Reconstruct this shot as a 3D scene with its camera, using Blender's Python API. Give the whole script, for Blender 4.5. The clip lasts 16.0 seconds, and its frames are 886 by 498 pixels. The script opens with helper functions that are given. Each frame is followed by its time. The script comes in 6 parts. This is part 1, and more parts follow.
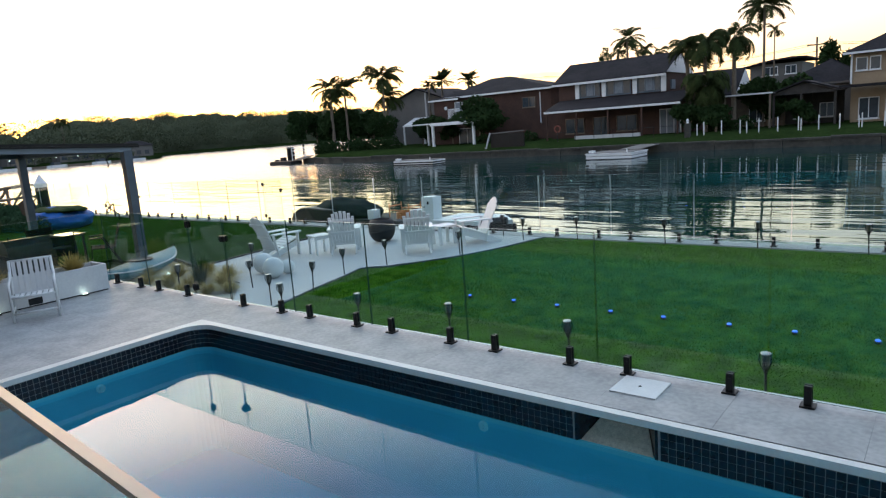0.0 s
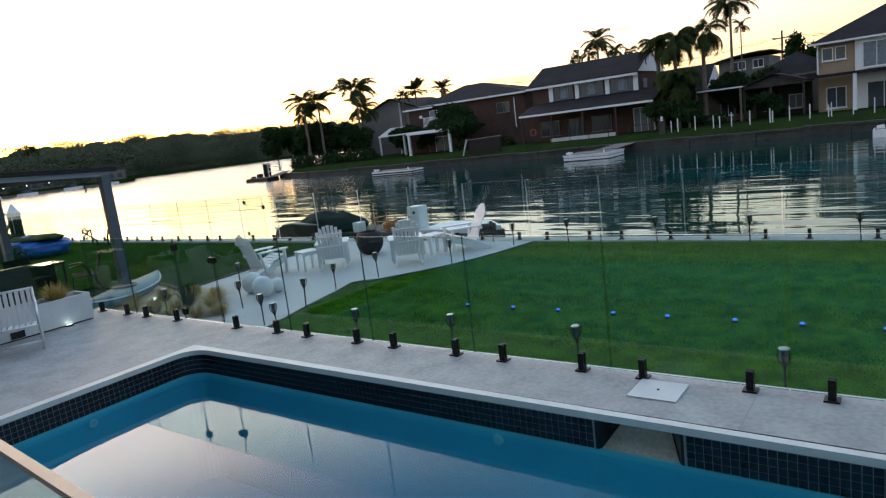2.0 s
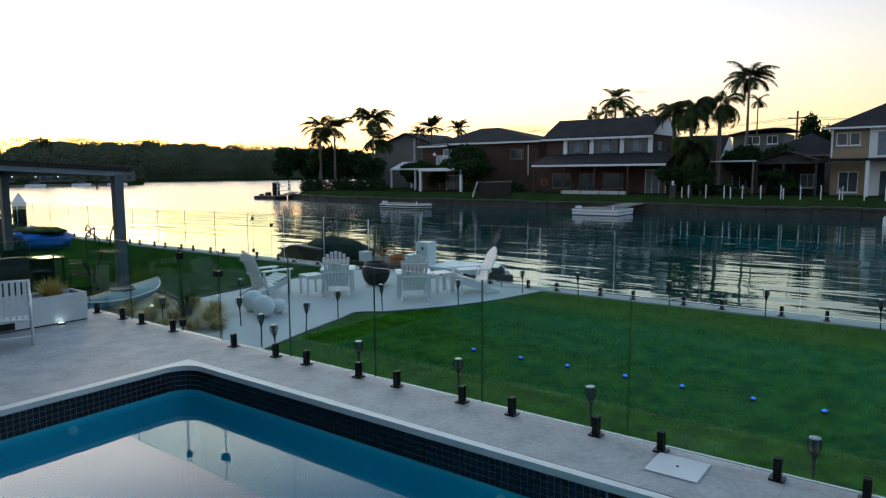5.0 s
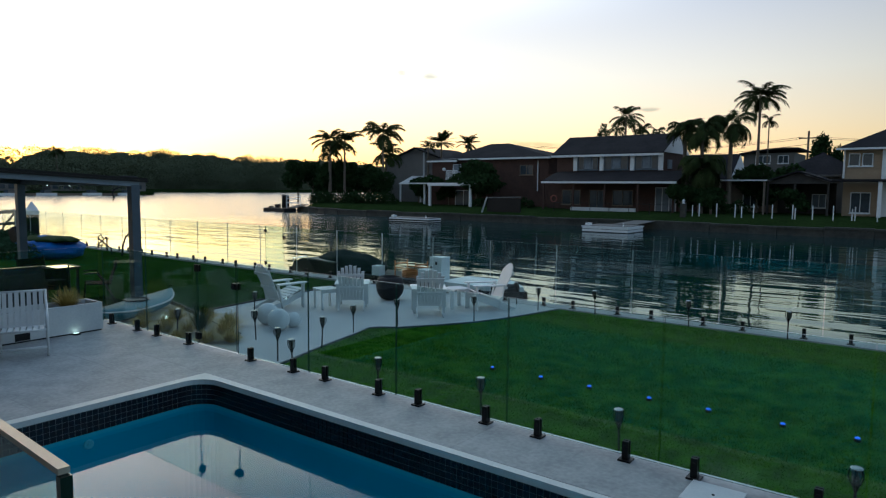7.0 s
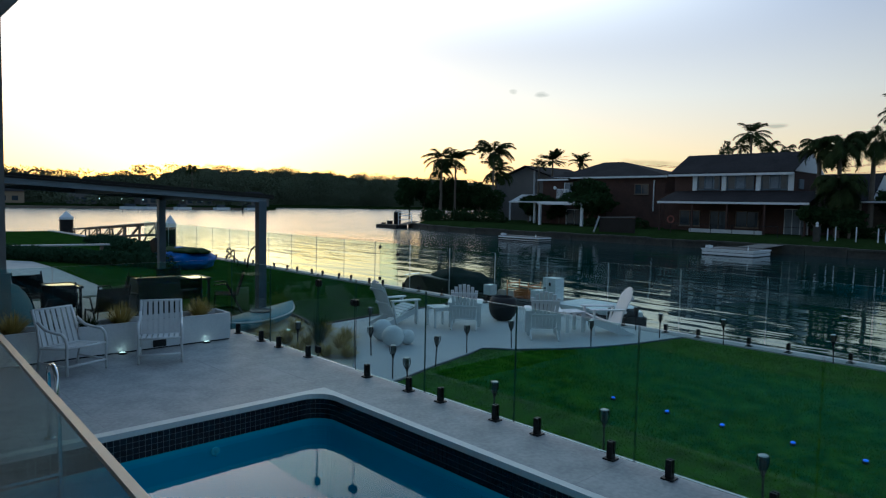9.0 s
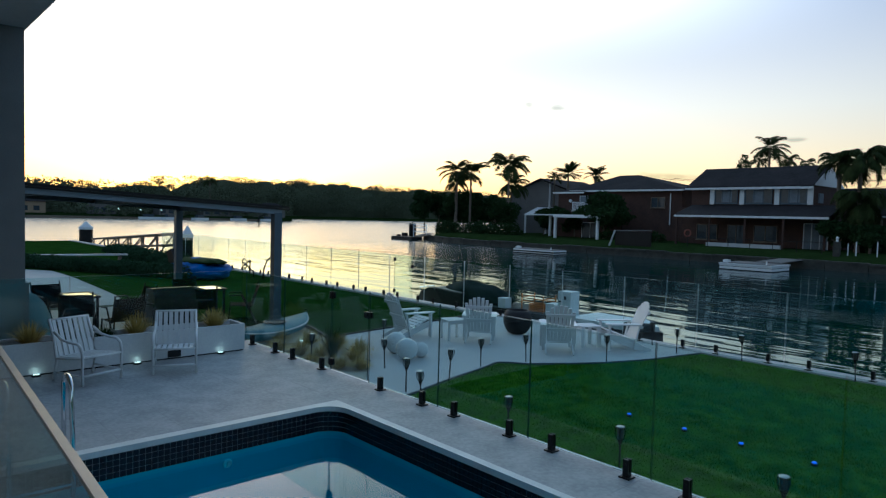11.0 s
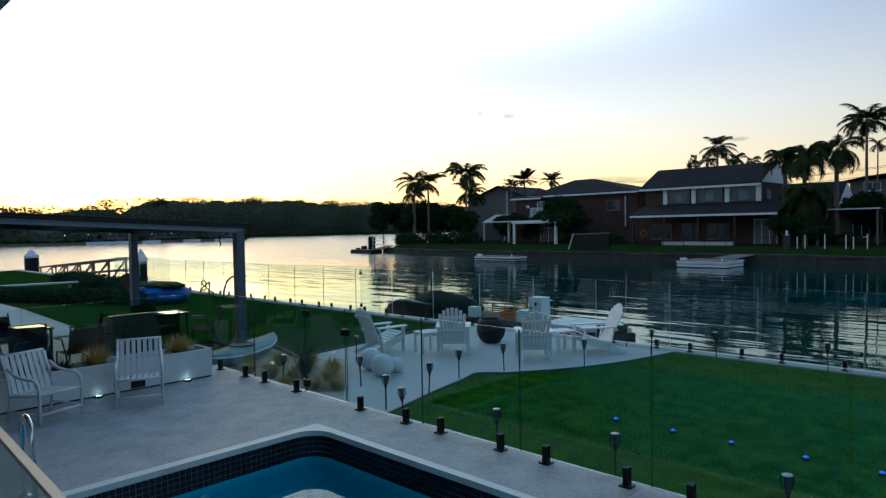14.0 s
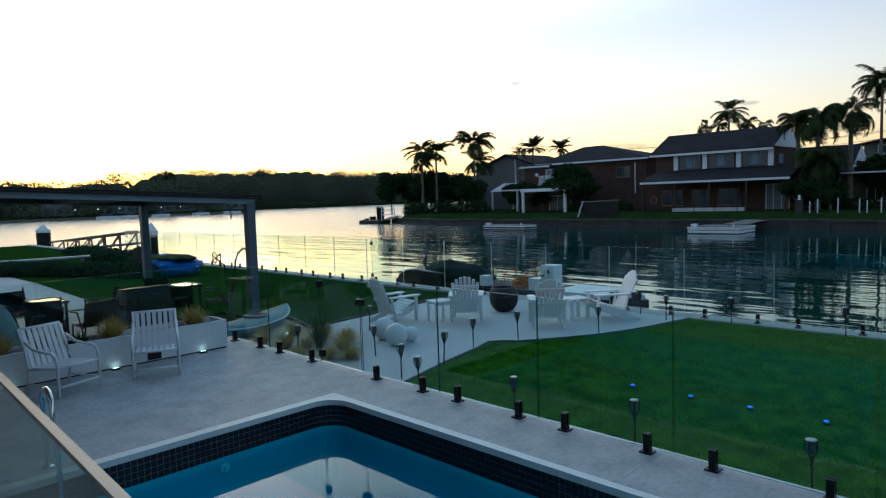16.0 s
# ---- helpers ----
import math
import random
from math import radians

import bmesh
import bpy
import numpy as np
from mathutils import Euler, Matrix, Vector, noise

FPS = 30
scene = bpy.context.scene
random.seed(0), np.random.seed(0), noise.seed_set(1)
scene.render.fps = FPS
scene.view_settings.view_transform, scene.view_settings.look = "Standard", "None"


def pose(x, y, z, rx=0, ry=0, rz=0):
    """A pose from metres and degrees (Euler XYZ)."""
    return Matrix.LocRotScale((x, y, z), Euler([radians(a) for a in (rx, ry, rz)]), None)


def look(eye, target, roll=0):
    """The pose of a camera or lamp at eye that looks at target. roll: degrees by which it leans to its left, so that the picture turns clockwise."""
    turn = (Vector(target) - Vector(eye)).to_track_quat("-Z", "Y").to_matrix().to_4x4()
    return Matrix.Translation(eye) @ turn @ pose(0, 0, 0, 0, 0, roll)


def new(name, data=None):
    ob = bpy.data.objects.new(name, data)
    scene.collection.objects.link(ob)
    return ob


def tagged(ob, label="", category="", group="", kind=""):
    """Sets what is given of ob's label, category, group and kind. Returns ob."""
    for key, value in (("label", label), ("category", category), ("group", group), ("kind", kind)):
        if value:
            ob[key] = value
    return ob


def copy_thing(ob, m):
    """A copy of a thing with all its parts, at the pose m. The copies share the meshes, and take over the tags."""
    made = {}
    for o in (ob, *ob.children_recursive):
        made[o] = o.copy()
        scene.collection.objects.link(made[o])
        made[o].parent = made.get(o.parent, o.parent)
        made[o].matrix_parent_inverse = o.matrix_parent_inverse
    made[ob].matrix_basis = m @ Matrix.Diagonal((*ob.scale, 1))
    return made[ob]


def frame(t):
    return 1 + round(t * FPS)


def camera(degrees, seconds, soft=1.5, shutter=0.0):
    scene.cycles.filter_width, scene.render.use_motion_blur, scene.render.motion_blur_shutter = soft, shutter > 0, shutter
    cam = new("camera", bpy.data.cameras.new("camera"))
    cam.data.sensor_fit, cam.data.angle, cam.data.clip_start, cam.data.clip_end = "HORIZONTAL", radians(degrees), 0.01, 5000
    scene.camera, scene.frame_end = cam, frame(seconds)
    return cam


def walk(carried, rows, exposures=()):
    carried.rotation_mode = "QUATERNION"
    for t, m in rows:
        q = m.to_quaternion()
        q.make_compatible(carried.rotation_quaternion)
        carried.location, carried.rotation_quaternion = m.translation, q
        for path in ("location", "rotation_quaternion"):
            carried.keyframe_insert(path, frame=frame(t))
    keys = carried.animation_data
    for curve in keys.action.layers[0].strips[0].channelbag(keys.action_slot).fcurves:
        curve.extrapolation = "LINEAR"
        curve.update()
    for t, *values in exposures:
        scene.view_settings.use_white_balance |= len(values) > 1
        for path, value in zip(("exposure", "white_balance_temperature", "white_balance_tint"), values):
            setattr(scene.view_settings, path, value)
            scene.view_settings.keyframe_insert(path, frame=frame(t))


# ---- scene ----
cam = camera(67.9, 16.0, soft=1.25)
PATH = [
    (0, (7.642, -5.12, 2.188), (6.414, -3.582, 1.828), -4.2),
    (0.5, (7.56, -5.134, 2.199), (6.345, -3.582, 1.864), -6.2),
    (1, (7.484, -5.109, 2.196), (6.282, -3.545, 1.862), -7.3),
    (1.5, (7.419, -5.108, 2.2), (6.227, -3.537, 1.864), -8.0),
    (2, (7.38, -5.104, 2.196), (6.199, -3.527, 1.855), -6.9),
    (2.5, (7.307, -5.064, 2.179), (6.135, -3.481, 1.83), -4.6),
    (3, (7.242, -5.068, 2.18), (6.058, -3.49, 1.854), -3.1),
    (3.5, (7.193, -5.045, 2.19), (5.965, -3.493, 1.896), -2.6),
    (4, (7.164, -5.03, 2.188), (5.919, -3.49, 1.9), -2.6),
    (4.5, (7.119, -5.037, 2.189), (5.877, -3.497, 1.901), -0.9),
    (5, (7.072, -5.03, 2.187), (5.889, -3.433, 1.96), -0.3),
    (7.5, (6.807, -5.059, 2.197), (5.583, -3.486, 2.027), 1.1),
    (8, (6.75, -5.043, 2.194), (5.448, -3.531, 2.056), 1.4),
    (8.5, (6.711, -5.019, 2.198), (5.318, -3.59, 2.062), 1.0),
    (9, (6.639, -5.01, 2.211), (5.191, -3.636, 2.077), 1.2),
    (11.5, (6.6, -4.967, 2.217), (5.12, -3.624, 2.124), 1.6),
    (12, (6.541, -4.953, 2.204), (5.073, -3.598, 2.111), 1.7),
    (12.5, (6.48, -4.954, 2.21), (5.021, -3.589, 2.117), 0.5),
    (13, (6.422, -4.959, 2.212), (4.99, -3.565, 2.12), -1.0),
    (13.5, (6.331, -4.971, 2.207), (4.928, -3.548, 2.135), -0.5),
    (14, (6.301, -4.982, 2.206), (4.907, -3.55, 2.141), -1.0),
    (14.5, (6.296, -4.997, 2.204), (4.909, -3.559, 2.123), -0.8),
    (15, (6.27, -4.998, 2.203), (4.877, -3.566, 2.099), -1.0),
    (15.5, (6.23, -4.989, 2.198), (4.824, -3.573, 2.068), -1.5),
    (16, (6.189, -4.97, 2.184), (4.779, -3.561, 2.028), -1.8),
]
walk(cam, [(t, look(eye, target, roll)) for t, eye, target, roll in PATH],
     exposures=[(0, 0.88, 6970, 15), (1, 0.52, 6920, 15), (2.5, 0.66, 6870, 13), (3, 0.72, 6770, 12), (3.5, 0.42, 6670, 11), (5, 0.26, 6420, 8), (7.5, -0.21, 6020, 4), (8, -0.2, 5870, 4), (8.5, -0.53, 5670, 3), (9, -0.48, 5620, 2), (11.5, -0.25, 5600, 2), (13.5, -0.25, 5600, 2), (14.5, -0.31, 5620, 2), (16, -0.13, 5620, 2)])

# ---- world and light ----
world = bpy.data.worlds.new("dusk")
scene.world = world
world.use_nodes = True
wn = world.node_tree
sky = wn.nodes.new("ShaderNodeTexSky")
sky.sky_type, sky.sun_disc = "NISHITA", False
sky.sun_elevation, sky.sun_rotation = radians(3.4), radians(-68)
sky.air_density, sky.dust_density, sky.ozone_density = 1.0, 1.2, 2.0
glowing = wn.nodes["Background"]
glowing.inputs["Strength"].default_value = 0.18
wn.links.new(sky.outputs["Color"], glowing.inputs["Color"])
# the bright pale afterglow of the whole dome, from peach at the horizon to blue overhead
tc, sep, ramp_sky = wn.nodes.new("ShaderNodeTexCoord"), wn.nodes.new("ShaderNodeSeparateXYZ"), wn.nodes.new("ShaderNodeValToRGB")
wn.links.new(tc.outputs["Generated"], sep.inputs[0])
wn.links.new(sep.outputs["Z"], ramp_sky.inputs["Fac"])
el = ramp_sky.color_ramp.elements
el[0].position, el[0].color = 0.0, (0.70, 0.38, 0.17, 1)
el[1].position, el[1].color = 1.0, (0.32, 0.48, 0.70, 1)
for place, tone in ((0.07, (0.82, 0.52, 0.30)), (0.16, (0.70, 0.56, 0.47)), (0.30, (0.42, 0.405, 0.50)), (0.38, (0.41, 0.44, 0.555)), (0.50, (0.40, 0.58, 0.75)), (0.68, (0.38, 0.58, 0.78))):
    e = el.new(place)
    e.color = (*tone, 1)
dome, both = wn.nodes.new("ShaderNodeBackground"), wn.nodes.new("ShaderNodeAddShader")
# brighter towards the sunset, dimmer behind
dot, span = wn.nodes.new("ShaderNodeVectorMath"), wn.nodes.new("ShaderNodeMapRange")
dot.operation = "DOT_PRODUCT"
dot.inputs[1].default_value = (-0.91, 0.41, 0.0)
wn.links.new(tc.outputs["Generated"], dot.inputs[0])
wn.links.new(dot.outputs["Value"], span.inputs["Value"])
span.interpolation_type = "SMOOTHERSTEP"
span.inputs["From Min"].default_value, span.inputs["From Max"].default_value = -0.15, 1.15
span.inputs["To Min"].default_value, span.inputs["To Max"].default_value = 0.44, 1.5
# the broad pale glow high above the sunset, and a few thin mauve clouds
lobe, lift, fall = (wn.nodes.new("ShaderNodeMapRange") for k in range(3))
dot_lobe = wn.nodes.new("ShaderNodeVectorMath")
dot_lobe.operation = "DOT_PRODUCT"
dot_lobe.inputs[1].default_value = (-0.885, 0.30, 0.355)
wn.links.new(tc.outputs["Generated"], dot_lobe.inputs[0])
for node, source, lo, hi, top in ((lobe, dot_lobe.outputs["Value"], 0.55, 1.02, 3.0), (lift, sep.outputs["Z"], 0.21, 0.40, 1.0), (fall, sep.outputs["Z"], 0.52, 0.34, 1.0)):
    node.interpolation_type = "SMOOTHSTEP"
    node.inputs["From Min"].default_value, node.inputs["From Max"].default_value = lo, hi
    node.inputs["To Min"].default_value, node.inputs["To Max"].default_value = 0.0, top
    wn.links.new(source, node.inputs["Value"])
wisp = wn.nodes.new("ShaderNodeTexNoise")
wisp.inputs["Scale"].default_value, wisp.inputs["Detail"].default_value = 38.0, 5.0
squash = wn.nodes.new("ShaderNodeMapping")
squash.inputs["Scale"].default_value = (1, 1, 4)
wn.links.new(tc.outputs["Generated"], squash.inputs["Vector"])
wn.links.new(squash.outputs[0], wisp.inputs["Vector"])


def sky_math(kind, a, b):
    node = wn.nodes.new("ShaderNodeMath")
    node.operation = kind
    for k, value in enumerate((a, b)):
        if isinstance(value, (int, float)):
            node.inputs[k].default_value = value
        else:
            wn.links.new(value, node.inputs[k])
    return node.outputs[0]


cover = None
for cx, cy, cz, wide, tall in ((-0.50, 0.866, 0.064, 0.085, 0.009), (-0.343, 0.939, 0.115, 0.017, 0.0045), (-0.653, 0.757, 0.168, 0.008, 0.005), (-0.620, 0.784, 0.164, 0.013, 0.005), (-0.945, 0.327, 0.142, 0.012, 0.004), (-0.915, 0.40, 0.132, 0.009, 0.003)):
    across = wn.nodes.new("ShaderNodeVectorMath")
    across.operation = "DOT_PRODUCT"
    across.inputs[1].default_value = (cy, -cx, 0)
    wn.links.new(tc.outputs["Generated"], across.inputs[0])
    u = sky_math("POWER", sky_math("ABSOLUTE", sky_math("DIVIDE", across.outputs["Value"], wide), 0), 2.0)
    v = sky_math("POWER", sky_math("ABSOLUTE", sky_math("DIVIDE", sky_math("SUBTRACT", sep.outputs["Z"], cz), tall), 0), 2.0)
    body = sky_math("SUBTRACT", sky_math("MULTIPLY", wisp.outputs["Fac"], 1.9), sky_math("ADD", u, v))
    cover = body if cover is None else sky_math("MAXIMUM", cover, body)
veil = wn.nodes.new("ShaderNodeMapRange")
veil.inputs["From Min"].default_value, veil.inputs["From Max"].default_value = 0.15, 0.95
veil.inputs["To Min"].default_value, veil.inputs["To Max"].default_value = 1.0, 0.5
wn.links.new(cover, veil.inputs["Value"])
wn.links.new(sky_math("MULTIPLY", span.outputs["Result"], veil.outputs["Result"]), dome.inputs["Strength"])
halo, all_sky = wn.nodes.new("ShaderNodeBackground"), wn.nodes.new("ShaderNodeAddShader")
halo.inputs["Color"].default_value = (1.0, 0.90, 0.70, 1)
wn.links.new(sky_math("MULTIPLY", sky_math("MULTIPLY", lobe.outputs["Result"], lift.outputs["Result"]), fall.outputs["Result"]), halo.inputs["Strength"])
turn, tint = wn.nodes.new("ShaderNodeMapRange"), wn.nodes.new("ShaderNodeMix")
turn.interpolation_type, tint.data_type = "SMOOTHSTEP", "RGBA"
turn.inputs["From Min"].default_value, turn.inputs["From Max"].default_value = -0.25, 0.45
wn.links.new(dot.outputs["Value"], turn.inputs["Value"])
wn.links.new(turn.outputs["Result"], tint.inputs["Factor"])
tint.inputs[6].default_value = (0.50, 0.62, 0.86, 1)
wn.links.new(ramp_sky.outputs["Color"], tint.inputs[7])
wn.links.new(tint.outputs[2], dome.inputs["Color"])
wn.links.new(glowing.outputs[0], both.inputs[0])
wn.links.new(dome.outputs[0], both.inputs[1])
wn.links.new(both.outputs[0], all_sky.inputs[0])
wn.links.new(halo.outputs[0], all_sky.inputs[1])
wn.links.new(all_sky.outputs[0], wn.nodes["World Output"].inputs["Surface"])
sun = new("sun", bpy.data.lights.new("sun", "SUN"))
sun.data.energy, sun.data.angle, sun.data.color = 0.08, radians(14), (1.0, 0.75, 0.5)
sun.matrix_world = look((-91, 40, 5), (0, 0, 0))


# ---- materials ----
def mat(name, a, b=None, rough=0.6, metal=0.0, scale=3.0, fine=40.0, bump=0.15, depth=0.01, vary=0.0, spec=0.5, edge=0.15):
    """A surface of two mixed colours at two scales of noise, with fine relief."""
    m = bpy.data.materials.new(name)
    m.use_nodes = True
    nt = m.node_tree
    n, l = nt.nodes, nt.links
    p = n["Principled BSDF"]
    p.inputs["Roughness"].default_value, p.inputs["Metallic"].default_value = rough, metal
    p.inputs["Specular IOR Level"].default_value = spec
    if b is None:
        b = tuple(v * 0.75 for v in a)
    geo = n.new("ShaderNodeNewGeometry")
    big, small = n.new("ShaderNodeTexNoise"), n.new("ShaderNodeTexNoise")
    big.inputs["Scale"].default_value, big.inputs["Detail"].default_value = scale, 4
    small.inputs["Scale"].default_value, small.inputs["Detail"].default_value = fine, 3
    for q in (big, small):
        l.new(geo.outputs["Position"], q.inputs["Vector"])
    add = n.new("ShaderNodeMath")
    add.operation = "MULTIPLY_ADD"
    add.inputs[1].default_value, add.inputs[2].default_value = 0.45, 0.0
    l.new(small.outputs["Fac"], add.inputs[0])
    tot = n.new("ShaderNodeMath")
    tot.operation = "MULTIPLY_ADD"
    tot.inputs[1].default_value = 0.55
    l.new(big.outputs["Fac"], tot.inputs[0])
    l.new(add.outputs[0], tot.inputs[2])
    ramp = n.new("ShaderNodeValToRGB")
    ramp.color_ramp.elements[0].position, ramp.color_ramp.elements[1].position = 0.5 - edge, 0.5 + edge
    ramp.color_ramp.elements[0].color, ramp.color_ramp.elements[1].color = (*b, 1), (*a, 1)
    l.new(tot.outputs[0], ramp.inputs["Fac"])
    col = ramp.outputs["Color"]
    if vary:
        info, hsv, rng = n.new("ShaderNodeObjectInfo"), n.new("ShaderNodeHueSaturation"), n.new("ShaderNodeMapRange")
        rng.inputs["To Min"].default_value, rng.inputs["To Max"].default_value = 1 - vary, 1 + vary
        l.new(info.outputs["Random"], rng.inputs["Value"])
        l.new(rng.outputs["Result"], hsv.inputs["Value"])
        l.new(col, hsv.inputs["Color"])
        col = hsv.outputs["Color"]
    l.new(col, p.inputs["Base Color"])
    if bump:
        bp = n.new("ShaderNodeBump")
        bp.inputs["Strength"].default_value, bp.inputs["Distance"].default_value = bump, depth
        l.new(small.outputs["Fac"], bp.inputs["Height"])
        l.new(bp.outputs["Normal"], p.inputs["Normal"])
    return m


def clear(name, tint, rough=0.0, ior=1.5):
    """A pane or a water skin: lets light through with a tint, and shines by Fresnel."""
    m = bpy.data.materials.new(name)
    m.use_nodes = True
    n, l = m.node_tree.nodes, m.node_tree.links
    n.remove(n["Principled BSDF"])
    tr, gl, lw, mx = (n.new("ShaderNode" + k) for k in ("BsdfTransparent", "BsdfGlossy", "LayerWeight", "MixShader"))
    po, ad = n.new("ShaderNodeMath"), n.new("ShaderNodeMath")
    tr.inputs["Color"].default_value = (*tint, 1)
    gl.inputs["Roughness"].default_value = rough
    lw.inputs["Blend"].default_value = 0.5
    po.operation, ad.operation = "POWER", "MULTIPLY_ADD"
    po.inputs[1].default_value = 5.0
    low = ((ior - 1) / (ior + 1)) ** 2
    ad.inputs[1].default_value, ad.inputs[2].default_value = 1 - low, low
    l.new(lw.outputs["Facing"], po.inputs[0])
    l.new(po.outputs[0], ad.inputs[0])
    l.new(ad.outputs[0], mx.inputs[0])
    l.new(tr.outputs[0], mx.inputs[1])
    l.new(gl.outputs[0], mx.inputs[2])
    l.new(mx.outputs[0], n["Material Output"].inputs["Surface"])
    return m


def glow(name, colour, power):
    m = bpy.data.materials.new(name)
    m.use_nodes = True
    p = m.node_tree.nodes["Principled BSDF"]
    p.inputs["Base Color"].default_value = (*colour, 1)
    p.inputs["Emission Color"].default_value, p.inputs["Emission Strength"].default_value = (*colour, 1), power
    return m


def ripple(m, rough_nodes, rows, calm=1.0):
    """Adds water ripples: rows of (scale x, scale y, strength); calm scales them in the sheltered canal, past x = -25."""
    n, l = m.node_tree.nodes, m.node_tree.links
    geo, last = n.new("ShaderNodeNewGeometry"), None
    xyz, wind = n.new("ShaderNodeSeparateXYZ"), n.new("ShaderNodeMapRange")
    l.new(geo.outputs["Position"], xyz.inputs[0])
    l.new(xyz.outputs["X"], wind.inputs["Value"])
    wind.inputs["From Min"].default_value, wind.inputs["From Max"].default_value = -60.0, -15.0
    wind.inputs["To Min"].default_value, wind.inputs["To Max"].default_value = 1.0, calm
    for sx, sy, power in rows:
        mp, nz = n.new("ShaderNodeMapping"), n.new("ShaderNodeTexNoise")
        mp.inputs["Scale"].default_value = (sx, sy, 1)
        nz.inputs["Scale"].default_value, nz.inputs["Detail"].default_value = 1.0, 2.0
        l.new(geo.outputs["Position"], mp.inputs["Vector"])
        l.new(mp.outputs[0], nz.inputs["Vector"])
        bp = n.new("ShaderNodeBump")
        bp.inputs["Strength"].default_value = 1.0
        dist = n.new("ShaderNodeMath")
        dist.operation = "MULTIPLY"
        dist.inputs[1].default_value = power
        l.new(wind.outputs["Result"], dist.inputs[0])
        l.new(dist.outputs[0], bp.inputs["Distance"])
        l.new(nz.outputs["Fac"], bp.inputs["Height"])
        if last:
            l.new(last.outputs["Normal"], bp.inputs["Normal"])
        last = bp
    if calm < 1:
        skin = n.new("ShaderNodeMapRange")
        skin.inputs["From Min"].default_value, skin.inputs["From Max"].default_value = calm, 1.0
        skin.inputs["To Min"].default_value, skin.inputs["To Max"].default_value = 0.02, 0.24
        l.new(wind.outputs["Result"], skin.inputs["Value"])
        l.new(skin.outputs["Result"], n["Principled BSDF"].inputs["Roughness"])
    for q in rough_nodes:
        l.new(last.outputs["Normal"], n[q].inputs["Normal"])


M_GRASS = mat("grass", (0.052, 0.155, 0.013), (0.016, 0.066, 0.006), 0.95, scale=4, fine=30, bump=0.6, depth=0.03, spec=0.0, edge=0.08)
# no blades on the banks: the shade between them is painted as a darker green
M_BANK = mat("bank_grass_shaded", (0.026, 0.046, 0.014), (0.014, 0.026, 0.008), 0.95, scale=0.4, fine=4, bump=0.5, depth=0.05, spec=0.0)
M_BLADE = mat("grass_blade", (0.125, 0.25, 0.022), (0.030, 0.10, 0.008), 0.9, scale=5, fine=26, bump=0, spec=0.02, edge=0.07)
# flat lawn without blades: the blades' self-shadow is put into a darker green
M_SHADELAWN = mat("blade_shaded_lawn", (0.026, 0.066, 0.012), (0.012, 0.034, 0.006), 0.95, scale=2.5, fine=22, bump=0.6, depth=0.03, spec=0.0, edge=0.12)
M_DARKWOOD = mat("dark_timber", (0.060, 0.050, 0.044), (0.035, 0.030, 0.027), 0.9, scale=2, fine=18, bump=0.3)
M_DECK = mat("deck_tile", (0.43, 0.425, 0.425), (0.285, 0.285, 0.29), 0.62, scale=3.2, fine=22, bump=0.12, depth=0.004, vary=0.03, edge=0.12)
M_GROUT = mat("grout", (0.36, 0.36, 0.355), None, 0.9)
M_COPING = mat("coping", (0.74, 0.73, 0.70), (0.64, 0.63, 0.61), 0.5, scale=4, fine=60, bump=0.06)
M_TILE = mat("pool_tile", (0.007, 0.010, 0.016), (0.012, 0.018, 0.028), 0.22, spec=0.35, scale=9, fine=50, bump=0.05, vary=0.35)
M_TILEGROUT = mat("tile_grout", (0.30, 0.32, 0.32), None, 0.9)
M_POOL = mat("pool_shell", (0.032, 0.49, 0.60), (0.026, 0.42, 0.53), 0.7, scale=1.5, fine=80, bump=0.05)
M_CONC = mat("pale_concrete", (0.50, 0.50, 0.50), (0.40, 0.40, 0.41), 0.8, scale=1.6, fine=50, bump=0.15)
M_CAP = mat("wall_cap", (0.40, 0.40, 0.39), (0.30, 0.30, 0.30), 0.85, scale=2, fine=30, bump=0.2)
M_WEIR = mat("skimmer_weir", (0.52, 0.52, 0.44), (0.33, 0.34, 0.29), 0.8, scale=30, fine=90, bump=0.5, depth=0.01)
M_SAND = mat("sand", (0.45, 0.40, 0.32), (0.35, 0.31, 0.25), 0.95, scale=2, fine=90, bump=0.3)
M_BLACK = mat("black_metal", (0.006, 0.006, 0.007), (0.010, 0.010, 0.011), 0.4, 0.0, fine=90, bump=0.04, spec=0.25)
M_PLAST = mat("dark_plastic", (0.010, 0.011, 0.012), (0.018, 0.018, 0.02), 0.5, spec=0.25)
M_WHITE = mat("white_paint", (0.74, 0.74, 0.74), (0.64, 0.65, 0.66), 0.55, scale=5, fine=60, bump=0.08)
M_PLANTER = mat("planter_white", (0.70, 0.71, 0.72), (0.60, 0.61, 0.63), 0.7, scale=2.5, fine=35, bump=0.1)
M_LANTERN = mat("smoky_lantern", (0.085, 0.09, 0.08), (0.05, 0.055, 0.05), 0.3, bump=0)
M_CAPSTEEL = mat("brushed_cap", (0.42, 0.43, 0.42), (0.34, 0.35, 0.34), 0.35, 0.6, bump=0.03)
M_CHROME = mat("polished_steel", (0.75, 0.76, 0.78), (0.68, 0.69, 0.71), 0.12, 1.0, bump=0)
# cream reflection on the balustrade's polished top edge, put into the colour
M_TOPSHINE = mat("top_edge_shine", (0.72, 0.66, 0.56), (0.62, 0.57, 0.5), 0.35, 0.0, bump=0.03)
M_STEEL = mat("pergola_steel", (0.075, 0.105, 0.135), (0.05, 0.075, 0.10), 0.5, 0.2, bump=0.05)
M_GUTTER = mat("gutter_steel", (0.20, 0.25, 0.30), (0.15, 0.19, 0.23), 0.45, 0.2, bump=0.05)
